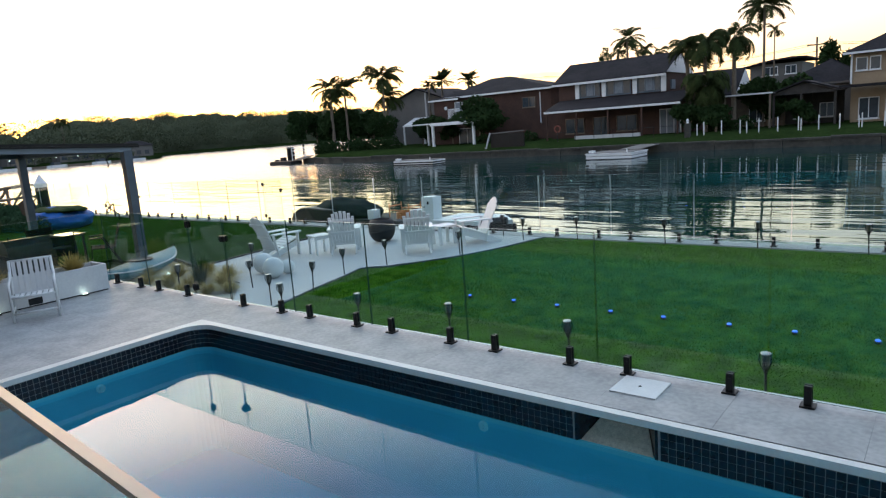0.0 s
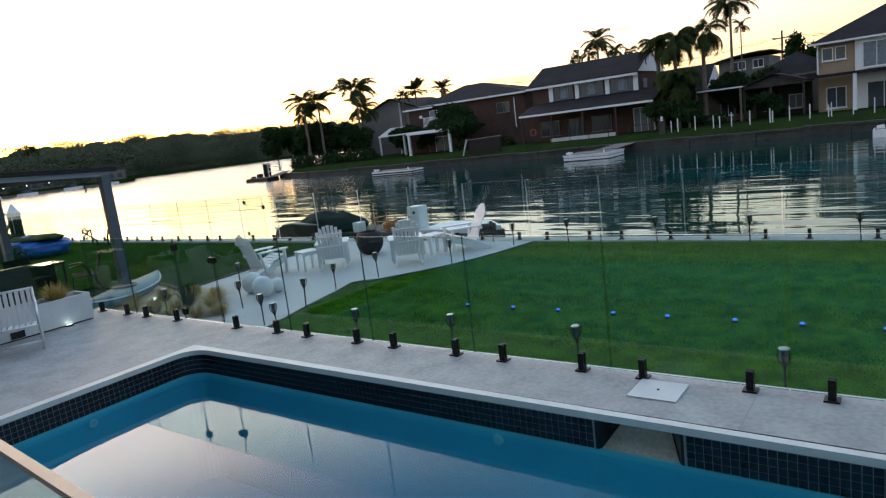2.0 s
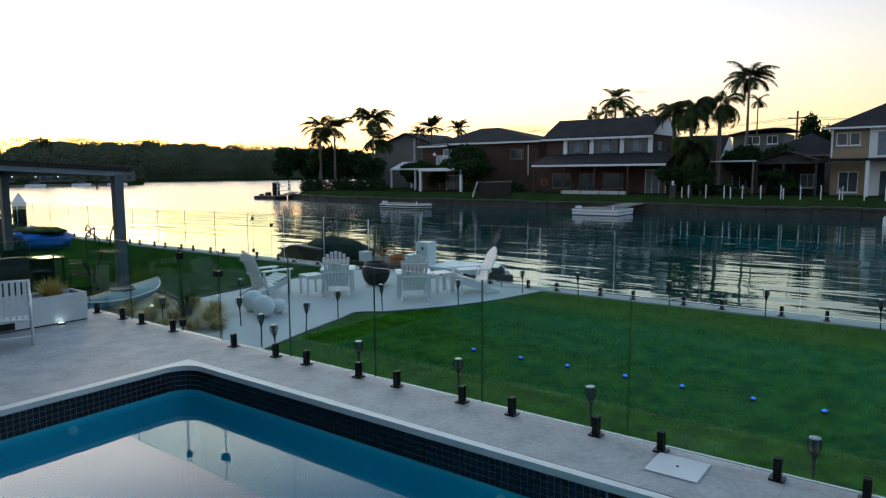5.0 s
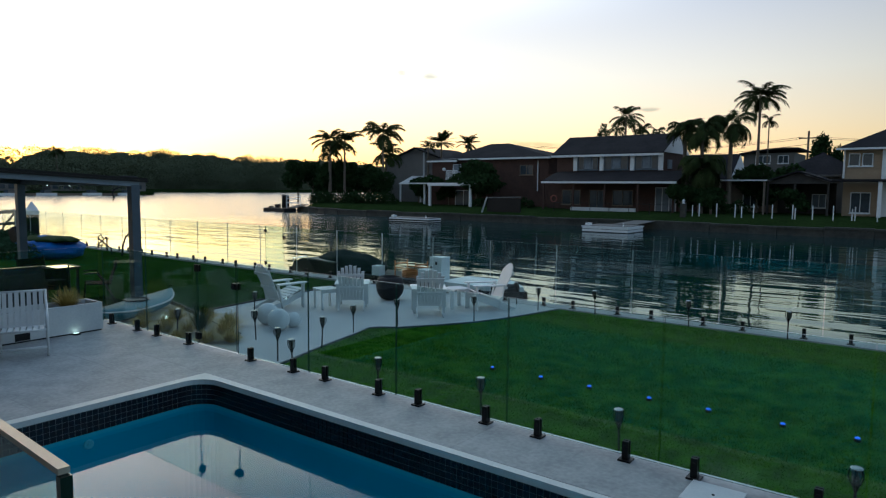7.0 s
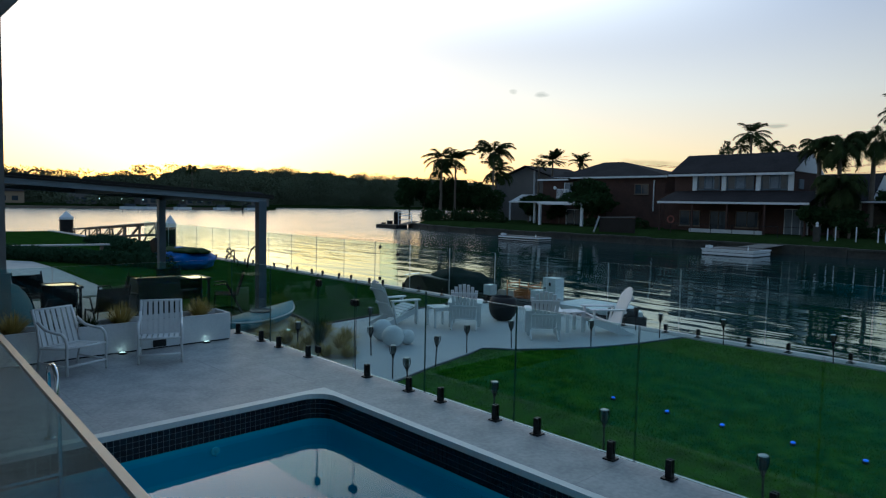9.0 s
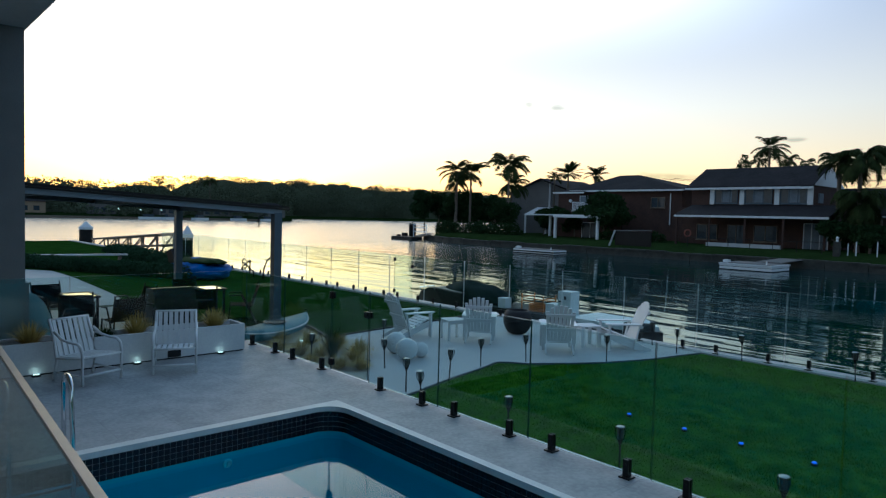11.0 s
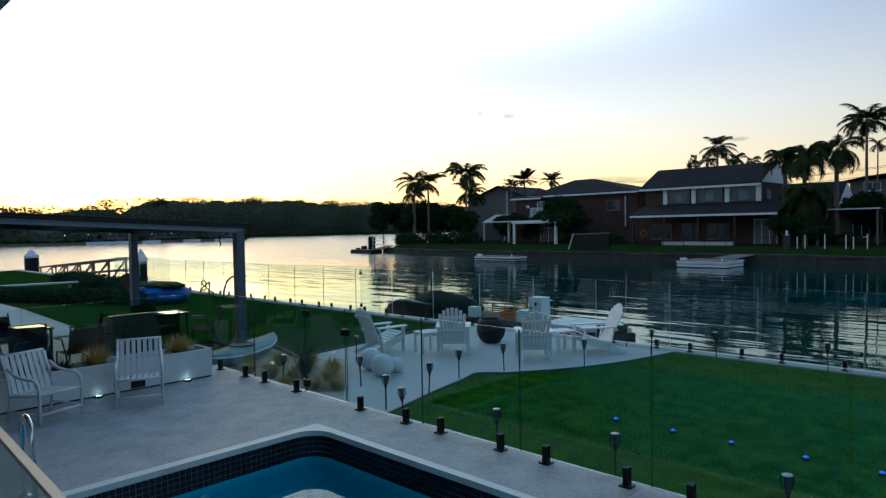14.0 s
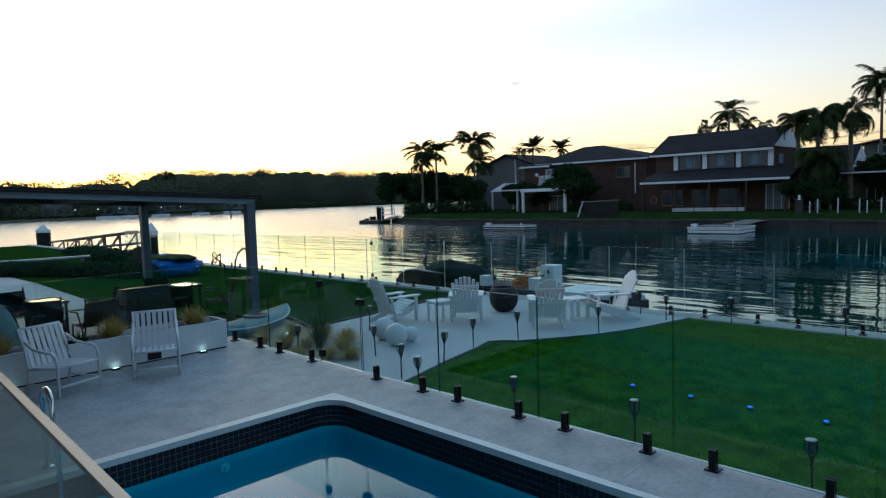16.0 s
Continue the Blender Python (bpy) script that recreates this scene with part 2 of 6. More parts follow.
M_WALL = mat("render_wall", (0.20, 0.20, 0.20), (0.16, 0.16, 0.165), 0.85, scale=2, fine=60, bump=0.2)
M_SOFFIT = mat("soffit_paint", (0.55, 0.55, 0.55), (0.48, 0.48, 0.48), 0.8)
M_SOIL = mat("soil", (0.05, 0.035, 0.025), None, 0.95, bump=0.5, depth=0.03)
M_STRAW = mat("gold_grass", (0.56, 0.40, 0.12), (0.36, 0.28, 0.08), 0.8, scale=6, fine=30, bump=0)
M_LEAF = mat("leaf", (0.030, 0.055, 0.020), (0.016, 0.034, 0.012), 0.9, scale=0.5, fine=3, bump=0, spec=0.03)
# paler and greyer than the near leaves: distance haze put into the colour
M_HAZYLEAF = mat("hazed_far_leaf", (0.115, 0.13, 0.085), (0.085, 0.10, 0.062), 1.0, scale=0.06, fine=0.5, bump=0, spec=0.0)
M_FROND = mat("palm_frond", (0.045, 0.06, 0.020), (0.025, 0.038, 0.014), 0.9, scale=1, fine=6, bump=0, spec=0.05)
M_DRYFROND = mat("dry_frond", (0.075, 0.055, 0.035), (0.045, 0.034, 0.022), 0.95, scale=2, fine=14, bump=0.3)
M_RING = mat("faded_red_plastic", (0.26, 0.07, 0.045), (0.18, 0.05, 0.035), 0.7)
M_TRUNK = mat("palm_trunk", (0.17, 0.13, 0.10), (0.10, 0.08, 0.06), 0.9, scale=2, fine=14, bump=0.4, depth=0.03)
M_BRICK = mat("red_brick", (0.085, 0.042, 0.031), (0.05, 0.027, 0.021), 0.95, scale=0.7, fine=7, bump=0.3)
M_ROOF = mat("dark_roof_tile", (0.035, 0.031, 0.034), (0.02, 0.018, 0.02), 0.95, spec=0.1, scale=0.6, fine=5, bump=0.4, depth=0.04)
M_RENDER = mat("grey_render", (0.155, 0.145, 0.137), (0.115, 0.108, 0.103), 0.9, scale=0.6, fine=8)
M_TAN = mat("tan_brick", (0.36, 0.26, 0.17), (0.29, 0.2, 0.13), 0.9, scale=0.7, fine=7)
M_STONE = mat("seawall_stone", (0.065, 0.06, 0.05), (0.03, 0.03, 0.026), 0.95, scale=0.7, fine=4, bump=0.6, depth=0.05)
M_TIMBER = mat("weathered_timber", (0.20, 0.15, 0.11), (0.12, 0.09, 0.07), 0.85, scale=2, fine=20, bump=0.3)
M_WINDOW = mat("dark_window", (0.06, 0.075, 0.09), (0.04, 0.05, 0.06), 0.06, bump=0)
M_CURTAIN = mat("curtain_cloth", (0.19, 0.22, 0.25), (0.12, 0.14, 0.17), 0.6, scale=3, fine=8, bump=0)
M_BLUE = mat("blue_tarp", (0.005, 0.12, 0.42), (0.004, 0.075, 0.28), 0.6, spec=0.2, scale=3, fine=12, bump=0.5, depth=0.05)
M_KAYAK = mat("pale_blue_plastic", (0.10, 0.24, 0.28), (0.06, 0.17, 0.21), 0.6, scale=3, bump=0.03, spec=0.25)
M_CANVAS = mat("dark_canvas", (0.022, 0.032, 0.030), (0.013, 0.02, 0.02), 0.9, scale=3, fine=30, bump=0.4, depth=0.03, spec=0.1)
M_COVER = mat("teal_cover", (0.12, 0.21, 0.22), (0.08, 0.15, 0.16), 0.8, scale=3, fine=20, bump=0.2)
M_HEDGE = mat("hedge_leaf", (0.045, 0.085, 0.045), (0.028, 0.06, 0.032), 0.9, scale=0.8, fine=5, bump=0, spec=0.0)
M_BOWL = mat("charcoal_bowl", (0.016, 0.016, 0.018), (0.010, 0.010, 0.011), 0.75, scale=6, fine=40, bump=0.2)
M_RUST = mat("orange_steel", (0.55, 0.18, 0.04), (0.35, 0.11, 0.03), 0.6)
M_GLASS = clear("fence_glass", (0.865, 0.955, 0.948), 0.0, 1.52)
M_RAILGLASS = clear("rail_glass", (0.85, 0.98, 0.965), 0.01, 1.6)
M_EDGE = mat("glass_edge", (0.03, 0.07, 0.06), (0.02, 0.05, 0.045), 0.08, bump=0)
# glass edges that catch the sky: their reflection is painted in as a pale colour
M_EDGESHINE = mat("glass_edge_shine", (0.55, 0.62, 0.60), (0.42, 0.50, 0.49), 0.32, bump=0, spec=0.9)
M_BLUEDOT = glow("blue_dot_glow", (0.03, 0.16, 1.0), 0.9)
M_WARM = glow("white_led", (0.75, 1.0, 0.9), 2.5)
M_WATER = mat("canal_water", (0.004, 0.042, 0.046), (0.003, 0.034, 0.038), 0.02, bump=0, spec=1.0)
ripple(M_WATER, ["Principled BSDF"], [(0.07, 0.3, 0.10), (0.22, 0.95, 0.12), (0.7, 3.8, 0.012)], 0.27)
M_POOLWATER = clear("pool_water", (0.40, 0.92, 1.0), 0.0, 1.36)
ripple(M_POOLWATER, ["Glossy BSDF", "Layer Weight"], [(1.2, 1.2, 0.0012)])


# ---- building helpers ----
def box(bm, x0, x1, y0, y1, z0, z1, m=None):
    vs = [bm.verts.new(Vector(p) if m is None else m @ Vector(p)) for p in
          ((x0, y0, z0), (x1, y0, z0), (x1, y1, z0), (x0, y1, z0), (x0, y0, z1), (x1, y0, z1), (x1, y1, z1), (x0, y1, z1))]
    return [bm.faces.new([vs[i] for i in f]) for f in
            ((3, 2, 1, 0), (4, 5, 6, 7), (0, 1, 5, 4), (1, 2, 6, 5), (2, 3, 7, 6), (3, 0, 4, 7))]


def rod(bm, a, b, r0, r1=None, seg=8):
    """A tapered round bar from a to b."""
    r1 = r0 if r1 is None else r1
    a, b = Vector(a), Vector(b)
    q = (b - a).to_track_quat("Z", "Y")
    rings = []
    for p, r in ((a, r0), (b, r1)):
        rings.append([bm.verts.new(p + q @ Vector((r * math.cos(6.28319 * i / seg), r * math.sin(6.28319 * i / seg), 0))) for i in range(seg)])
    for i in range(seg):
        bm.faces.new((rings[0][i], rings[0][(i + 1) % seg], rings[1][(i + 1) % seg], rings[1][i]))
    bm.faces.new(rings[0][::-1])
    bm.faces.new(rings[1])


def tube(bm, pts, r, seg=8):
    """A bent round bar through the points."""
    pts = [Vector(p) for p in pts]
    rings = []
    for i, p in enumerate(pts):
        d = (pts[min(i + 1, len(pts) - 1)] - pts[max(i - 1, 0)]).normalized()
        q = d.to_track_quat("Z", "Y")
        rr = r[i] if isinstance(r, (list, tuple)) else r
        rings.append([bm.verts.new(p + q @ Vector((rr * math.cos(6.28319 * k / seg), rr * math.sin(6.28319 * k / seg), 0))) for k in range(seg)])
    for u, v in zip(rings, rings[1:]):
        best = min(range(seg), key=lambda s: (u[0].co - v[s].co).length)
        for k in range(seg):
            bm.faces.new((u[k], u[(k + 1) % seg], v[(k + 1 + best) % seg], v[(k + best) % seg]))
    bm.faces.new(rings[0][::-1])
    bm.faces.new(rings[-1])


def lathe(bm, profile, seg=20, c=(0, 0, 0)):
    """A turned body from (radius, height) pairs."""
    rings = [[bm.verts.new((c[0] + r * math.cos(6.28319 * i / seg), c[1] + r * math.sin(6.28319 * i / seg), c[2] + z)) for i in range(seg)] for r, z in profile]
    for u, v in zip(rings, rings[1:]):
        for i in range(seg):
            bm.faces.new((u[i], u[(i + 1) % seg], v[(i + 1) % seg], v[i]))
    bm.faces.new(rings[0][::-1])
    bm.faces.new(rings[-1])


def prism(bm, pts, z0, z1):
    """A flat body with the outline pts (x, y), counter-clockwise."""
    lo = [bm.verts.new((x, y, z0)) for x, y in pts]
    hi = [bm.verts.new((x, y, z1)) for x, y in pts]
    bm.faces.new(lo[::-1])
    bm.faces.new(hi)
    for i in range(len(pts)):
        j = (i + 1) % len(pts)
        bm.faces.new((lo[i], lo[j], hi[j], hi[i]))


def soften(bm, w=0.006, seg=2):
    edges = [e for e in bm.edges if len(e.link_faces) == 2 and e.calc_face_angle(0) > 0.6]
    bmesh.ops.bevel(bm, geom=edges, offset=w, segments=seg, affect="EDGES", profile=0.5)


def mesh_of(name, bm, material, smooth=False):
    me = bpy.data.meshes.new(name)
    bmesh.ops.recalc_face_normals(bm, faces=bm.faces)
    bm.to_mesh(me)
    bm.free()
    me.materials.append(material)
    if smooth:
        for p in me.polygons:
            p.use_smooth = True
    return me


def part(name, bm, material, parent, label="", smooth=False):
    ob = new(name, mesh_of(name, bm, material, smooth))
    ob.parent = parent
    return tagged(ob, label)


def thing(name, m, label, category, group="", kind=""):
    ob = new(name)
    ob.empty_display_size = 0.1
    ob.matrix_world = m
    return tagged(ob, label, category, group, kind)


def solid(name, bm, material, label, category, group="", kind="", smooth=False):
    return tagged(new(name, mesh_of(name, bm, material, smooth)), label, category, group, kind)


def raw(name, verts, faces, material):
    me = bpy.data.meshes.new(name)
    me.from_pydata([tuple(v) for v in verts], [], faces)
    me.materials.append(material)
    return me


def setting(name, bm, material, label, category):
    return solid(name, bm, material, label, category, kind="structure")


B = bmesh.new

# ---- ground, water, banks ----
def land(bm, x0, x1, y0, y1, top, low=-3.2):
    box(bm, x0, x1, y0, y1, low, top)


bm = B()
bm_faces = bm.faces.new([bm.verts.new(p) for p in ((-3000, -3000, -3.2), (3000, -3000, -3.2), (3000, 3000, -3.2), (-3000, 3000, -3.2))])
land(bm, -47, 60, -300, -4.5, -0.30)
land(bm, -47, 60, -0.7, 7.0, -0.30)
land(bm, -47, 0.12, -4.5, -0.7, -0.30)
land(bm, 9.35, 60, -4.5, -0.7, -0.30)
land(bm, -46, 400, 51.2, 700, -0.52)
prism(bm, [(-62.0, 55.2), (-54.3, 52.0), (-46, 51.2), (-46, 700), (-62.0, 700)], -3.2, -0.52)
land(bm, -900, -217, -500, 120, 0.2)
land(bm, -1200, -300, 120, 330, 0.2)
land(bm, -1400, -720, 330, 1200, 0.3)
setting("ground", bm, M_BANK, "dark grassy land round the canal", "ground")

bm = B()
bm.faces.new([bm.verts.new(p) for p in ((-2500, 6.9, -1.1), (2500, 6.9, -1.1), (2500, 2500, -1.1), (-2500, 2500, -1.1))])
bm.faces.new([bm.verts.new(p) for p in ((-2500, -2500, -1.1), (-46.5, -2500, -1.1), (-46.5, 6.9, -1.1), (-2500, 6.9, -1.1))])
setting("water", bm, M_WATER, "rippled dark canal water mirroring the evening sky", "water")

bm = B()
box(bm, -47, 60, 6.86, 7.26, -0.45, -0.2)
box(bm, -47, 60, 6.95, 7.2, -3.1, -0.45)
soften(bm, 0.015)
setting("seawall_near", bm, M_CAP, "pale concrete seawall cap along the canal", "seawall")
def bank_shift(x):
    """How far the far bank falls back from its straight line, where it curves away at its end."""
    return float(np.interp(x, (-62.3, -54.3, -46.0), (4.0, 0.8, 0.0)))


bm = B()
random.seed(5)
x = -62.3
while x < 60:
    w = random.uniform(2.0, 3.2)
    y, y2 = 50.4 + bank_shift(x), 50.4 + bank_shift(x + w)
    m = Matrix.Translation((x, y, 0)) @ Matrix.Rotation(math.atan2(y2 - y, w), 4, "Z")
    top = -0.40 + random.uniform(-0.05, 0.05)
    box(bm, 0, w - 0.03, random.uniform(-0.06, 0.06), 0.9, -3.1, top - 0.16, m)
    box(bm, 0, w - 0.01, -0.09, 0.5, top - 0.16, top, m)
    x += w
box(bm, -63.2, -62.2, 54.5, 95, -3.1, -0.45)
setting("seawall_far", bm, M_STONE, "dark stained block seawall on the far bank", "seawall")

rows = ((51.25, -0.5), (52.0, -0.2), (52.8, 0.05), (55.0, 0.1), (62.0, 0.15), (110.0, 0.2))
bm = B()
grid = []
for i in range(63):
    x = -62.2 + 3.2 * i
    grid.append([bm.verts.new((x, y + bank_shift(x), z + 0.05 * noise.noise(Vector((x * 0.2, y * 0.3, 0))))) for y, z in rows])
for a, b in zip(grid, grid[1:]):
    for k in range(len(rows) - 1):
        bm.faces.new((a[k], b[k], b[k + 1], a[k + 1]))
setting("bank_lawn", bm, M_BANK, "grassy slope above the far seawall", "lawn")

# lawn with blades
EDGE = [(-0.12, 0.14), (-0.2, 0.65), (-0.5, 1.65), (-0.72, 2.6), (-0.88, 3.08), (-0.75, 3.25), (-0.5, 3.43), (-0.1, 4.0), (0.25, 4.65), (0.46, 5.2), (0.6, 5.7), (0.74, 6.4), (0.84, 6.85)]
bm = B()
prism(bm, EDGE[:1] + [(20, 0.14), (20, 6.85)] + EDGE[:0:-1], -0.5, -0.22)
setting("lawn", bm, M_GRASS, "short mown green lawn beside the pool fence", "lawn")
rng = np.random.default_rng(3)
N = 170000
bx_ = rng.uniform(-0.9, 11, N)
by_ = rng.uniform(0.16, 6.84, N)
lim = np.interp(by_, [p[1] for p in EDGE], [p[0] for p in EDGE])
keep = bx_ > lim + 0.01
bx_, by_ = bx_[keep], by_[keep]
n = len(bx_)
ang = rng.uniform(0, 6.28, n)
h = rng.uniform(0.012, 0.032, n) * (1 + 0.35 * np.sin(by_ * 5.2))
w = 0.004
lx, ly = rng.normal(0, 0.015, n), rng.normal(0, 0.015, n)
V = np.empty((n, 3, 3))
V[:, 0] = np.c_[bx_ - w * np.cos(ang), by_ - w * np.sin(ang), np.full(n, -0.222)]
V[:, 1] = np.c_[bx_ + w * np.cos(ang), by_ + w * np.sin(ang), np.full(n, -0.222)]
V[:, 2] = np.c_[bx_ + lx, by_ + ly, -0.222 + h]
tagged(new("grass", raw("grass", V.reshape(-1, 3), np.arange(3 * n).reshape(-1, 3).tolist(), M_BLADE)), "fine green blades of the mown lawn", "grass", kind="stuff")
bm = B()
box(bm, -46.9, -4.5, 1.9, 6.86, -0.5, -0.24)
box(bm, -46.9, -7.8, -14, 1.9, -0.5, -0.245)
setting("side_lawn", bm, M_SHADELAWN, "green lawn of the next garden", "lawn")

# patio and sand bed
bm = B()
prism(bm, [(-4.3, 1.9), (-2.2, 1.45), (-0.6, 0.14)] + EDGE + [(-4.9, 6.86), (-4.6, 4.0)], -0.5, -0.205)
setting("patio", bm, M_CONC, "pale concrete patio with a curved edge", "patio")
bm = B()
prism(bm, [(-6.4, 0.14), (-0.62, 0.14), (-2.2, 1.44), (-4.3, 1.89), (-6.4, 2.4)], -0.5, -0.22)
setting("garden_bed", bm, M_SAND, "sandy garden bed with tufts of golden grass", "garden bed")
bm = B()
for a, b in zip(EDGE, EDGE[1:]):
    d = Vector((b[0] - a[0], b[1] - a[1], 0))
    m = Matrix.Translation((a[0], a[1], -0.21)) @ Matrix.Rotation(math.atan2(d.y, d.x), 4, "Z")
    box(bm, 0, d.length, -0.012, 0.012, -0.05, 0.018, m)
setting("lawn_edging", bm, M_STEEL, "thin dark steel strip edging the lawn", "edging")

# low dark boards between the patio and the next lawn
BOARDS = [(-6.35, 2.42), (-5.2, 2.2), (-4.32, 1.95), (-4.6, 4.0), (-4.9, 6.8)]
for a, b in zip(BOARDS, BOARDS[1:]):
    d = Vector((b[0] - a[0], b[1] - a[1], 0))
    bm = B()
    box(bm, 0, d.length - 0.005, -0.025, 0.025, -0.2, 0.045, Matrix.Translation((a[0], a[1], -0.22)) @ Matrix.Rotation(math.atan2(d.y, d.x), 4, "Z"))
    soften(bm, 0.006, 1)
    setting("garden_edging", bm, M_DARKWOOD, "low dark timber board edging the garden bed", "edging")

# ---- pool deck ----
bm = B()
prism(bm, [(-3.96, -4.55), (0.05, -4.55), (0.05, -0.44), (12, -0.44), (12, 0.12), (-3.96, 0.12)], -0.6, -0.006)
deck = setting("pool_deck", bm, M_GROUT, "large pale grey stone pavers round the pool", "paving")
bm = B()
box(bm, -3.96, 12, 0.10, 0.14, -0.4, 0.0)
setting("deck_edge_trim", bm, M_COPING, "thin white edge strip of the deck", "trim")
# pool coping: strip along the two visible sides with a rounded corner
R = 0.28


def corner_path(off, n=7):
    """The pool's edge, off metres outside the inner face: from the near end of the short side to the far end of the long side."""
    x, y, r = 0.19 - off, -0.79 + off, R + off
    pts = [(x, -4.45)]
    cx, cy = 0.19 + R, -0.79 - R
    for i in range(n + 1):
        a = math.pi - math.pi / 2 * i / n
        pts.append((cx + r * math.cos(a), cy + r * math.sin(a)))
    pts.append((9.2, y))
    return pts


def ribbon(bm, inner, outer, z0, z1):
    for (a, b), (c, d) in zip(zip(inner, inner[1:]), zip(outer, outer[1:])):
        vs = [bm.verts.new((*p, z)) for z in (z0, z1) for p in (a, b, d, c)]
        for f in ((3, 2, 1, 0), (4, 5, 6, 7), (0, 1, 5, 4), (2, 3, 7, 6)):
            bm.faces.new([vs[i] for i in f])


bm = B()
inner = corner_path(0.0)
outer = [(0.07, -4.45), (0.07, -1.07), (0.07, -0.95), (0.07, -0.85), (0.07, -0.78), (0.075, -0.695), (0.16, -0.69), (0.30, -0.69), (0.47, -0.69), (9.2, -0.73)]
ribbon(bm, inner, outer, -0.05, 0.006)
bmesh.ops.remove_doubles(bm, verts=bm.verts, dist=0.0005)
setting("pool_coping", bm, M_COPING, "smooth white pool coping with a rounded inner corner", "coping")
# shell
bm = B()
box(bm, 0.21, 9.2, -4.3, -0.81, -1.75, -1.65)
wall_in, wall_out = corner_path(-0.012), corner_path(0.13)
ribbon(bm, wall_in, wall_out, -1.7, -0.281)
box(bm, 0.1, 9.2, -4.55, -4.3, -1.7, -0.02)
box(bm, 9.2, 9.4, -4.5, -0.7, -1.7, -0.02)
pool = setting("pool_shell", bm, M_POOL, "turquoise blue swimming pool shell", "pool")
bm = B()
seg_in, seg_out = corner_path(-0.002), corner_path(0.10)
ribbon(bm, seg_in[:-1] + [(5.38, seg_in[-1][1])], seg_out[:-1] + [(5.38, seg_out[-1][1])], -0.284, -0.05)
ribbon(bm, [(6.02, seg_in[-1][1]), (9.2, seg_in[-1][1])], [(6.02, seg_out[-1][1]), (9.2, seg_out[-1][1])], -0.284, -0.05)
tile_band = setting("tile_band", bm, M_TILEGROUT, "band of small dark glazed mosaic tiles at the waterline", "tile band")
bm = B()
for pts in ([(5.374, -0.797), (5.39, -0.797), (5.56, -0.52), (5.56, -0.46), (5.30, -0.69)], [(6.01, -0.797), (6.026, -0.797), (6.1, -0.69), (5.84, -0.46), (5.84, -0.52)], [(5.5, -0.5), (5.9, -0.5), (5.9, -0.46), (5.5, -0.46)]):
    prism(bm, pts, -0.36, -0.05)
setting("skimmer_throat", bm, M_TILE, "dark tiled throat of the skimmer", "skimmer")
bm = B()
vs = [bm.verts.new(p) for p in ((5.395, -0.80, -0.36), (6.005, -0.80, -0.36), (5.86, -0.56, -0.36), (5.54, -0.56, -0.36), (5.395, -0.80, -0.305), (6.005, -0.80, -0.305), (5.86, -0.56, -0.09), (5.54, -0.56, -0.09))]
for f in ((3, 2, 1, 0), (4, 5, 6, 7), (0, 1, 5, 4), (1, 2, 6, 5), (2, 3, 7, 6), (3, 0, 4, 7)):
    bm.faces.new([vs[k] for k in f])
setting("skimmer_shelf", bm, M_WEIR, "pale sloping weir of the skimmer opening", "skimmer")
bm = B()
bm.faces.new([bm.verts.new((x, y, -0.32)) for x, y in ((0.15, -4.35), (9.25, -4.35), (9.25, -0.72), (0.15, -0.72))])
water = setting("pool_water", bm, M_POOLWATER, "still clear pool water", "water")
water.visible_shadow = False

# round return fittings in the pool wall, just under the water
def pool_inlet(m):
    t = thing("pool_inlet", m, "round white water inlet in the pool wall", "inlet", "pool inlets")
    bm = B()
    lathe(bm, [(0.05, 0.0), (0.05, 0.008), (0.04, 0.014), (0.02, 0.014), (0.018, 0.006)], 18)
    part("flange", bm, M_WHITE, t)
    bm = B()
    lathe(bm, [(0.016, 0.006), (0.016, 0.018), (0.01, 0.02)], 12)
    part("nozzle", bm, M_WHITE, t)


pool_inlet(pose(4.5, -0.802, -0.37, 90, 0, 0))
pool_inlet(pose(0.202, -2.1, -0.39, 0, 90, 0))

bm = B()
box(bm, 5.49, 5.87, -0.41, -0.05, -0.02, 0.012)
soften(bm, 0.004)
lid = thing("skimmer_lid", pose(0, 0, 0), "square white plastic skimmer lid set in paving", "lid")
part("cover", bm, M_WHITE, lid)
bm = B()
rod(bm, (5.68, -0.23, 0.011), (5.68, -0.23, 0.016), 0.012, seg=10)
part("finger_hole", bm, M_PLAST, lid)

# ---- glass fences ----
def glass_panel(parent, x0, x1, z0, z1, y=0.0, name="glass_panel", ends=1):
    bm = B()
    box(bm, x0, x1, y - 0.006, y + 0.006, z0, z1)
    bm.normal_update()
    # top faces take the painted pale shine, end faces the dark glass edge
    for f in bm.faces:
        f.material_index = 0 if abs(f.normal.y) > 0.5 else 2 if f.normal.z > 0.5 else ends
    ob = part(name, bm, M_GLASS, parent)
    ob.data.materials.append(M_EDGE)
    ob.data.materials.append(M_EDGESHINE)
    ob.visible_shadow = False
    return ob


def spigot_mesh():
    bm = B()
    box(bm, -0.052, 0.052, -0.052, 0.052, 0, 0.014)
    box(bm, -0.026, 0.026, -0.03, -0.008, 0.014, 0.165)
    box(bm, -0.026, 0.026, 0.008, 0.03, 0.014, 0.165)
    box(bm, -0.026, 0.026, -0.008, 0.008, 0.014, 0.05)
    soften(bm, 0.003, 1)
    for i in (-1, 1):
        rod(bm, (0, 0.0305 * i, 0.12), (0, 0.036 * i, 0.12), 0.012, seg=10)
    return mesh_of("spigot", bm, M_BLACK)


SPIGOT = spigot_mesh()


def spigot(parent, x, z=0.0):
    ob = new("spigot", SPIGOT)
    ob.parent = parent
    ob.location = (x, 0, z)
    return ob


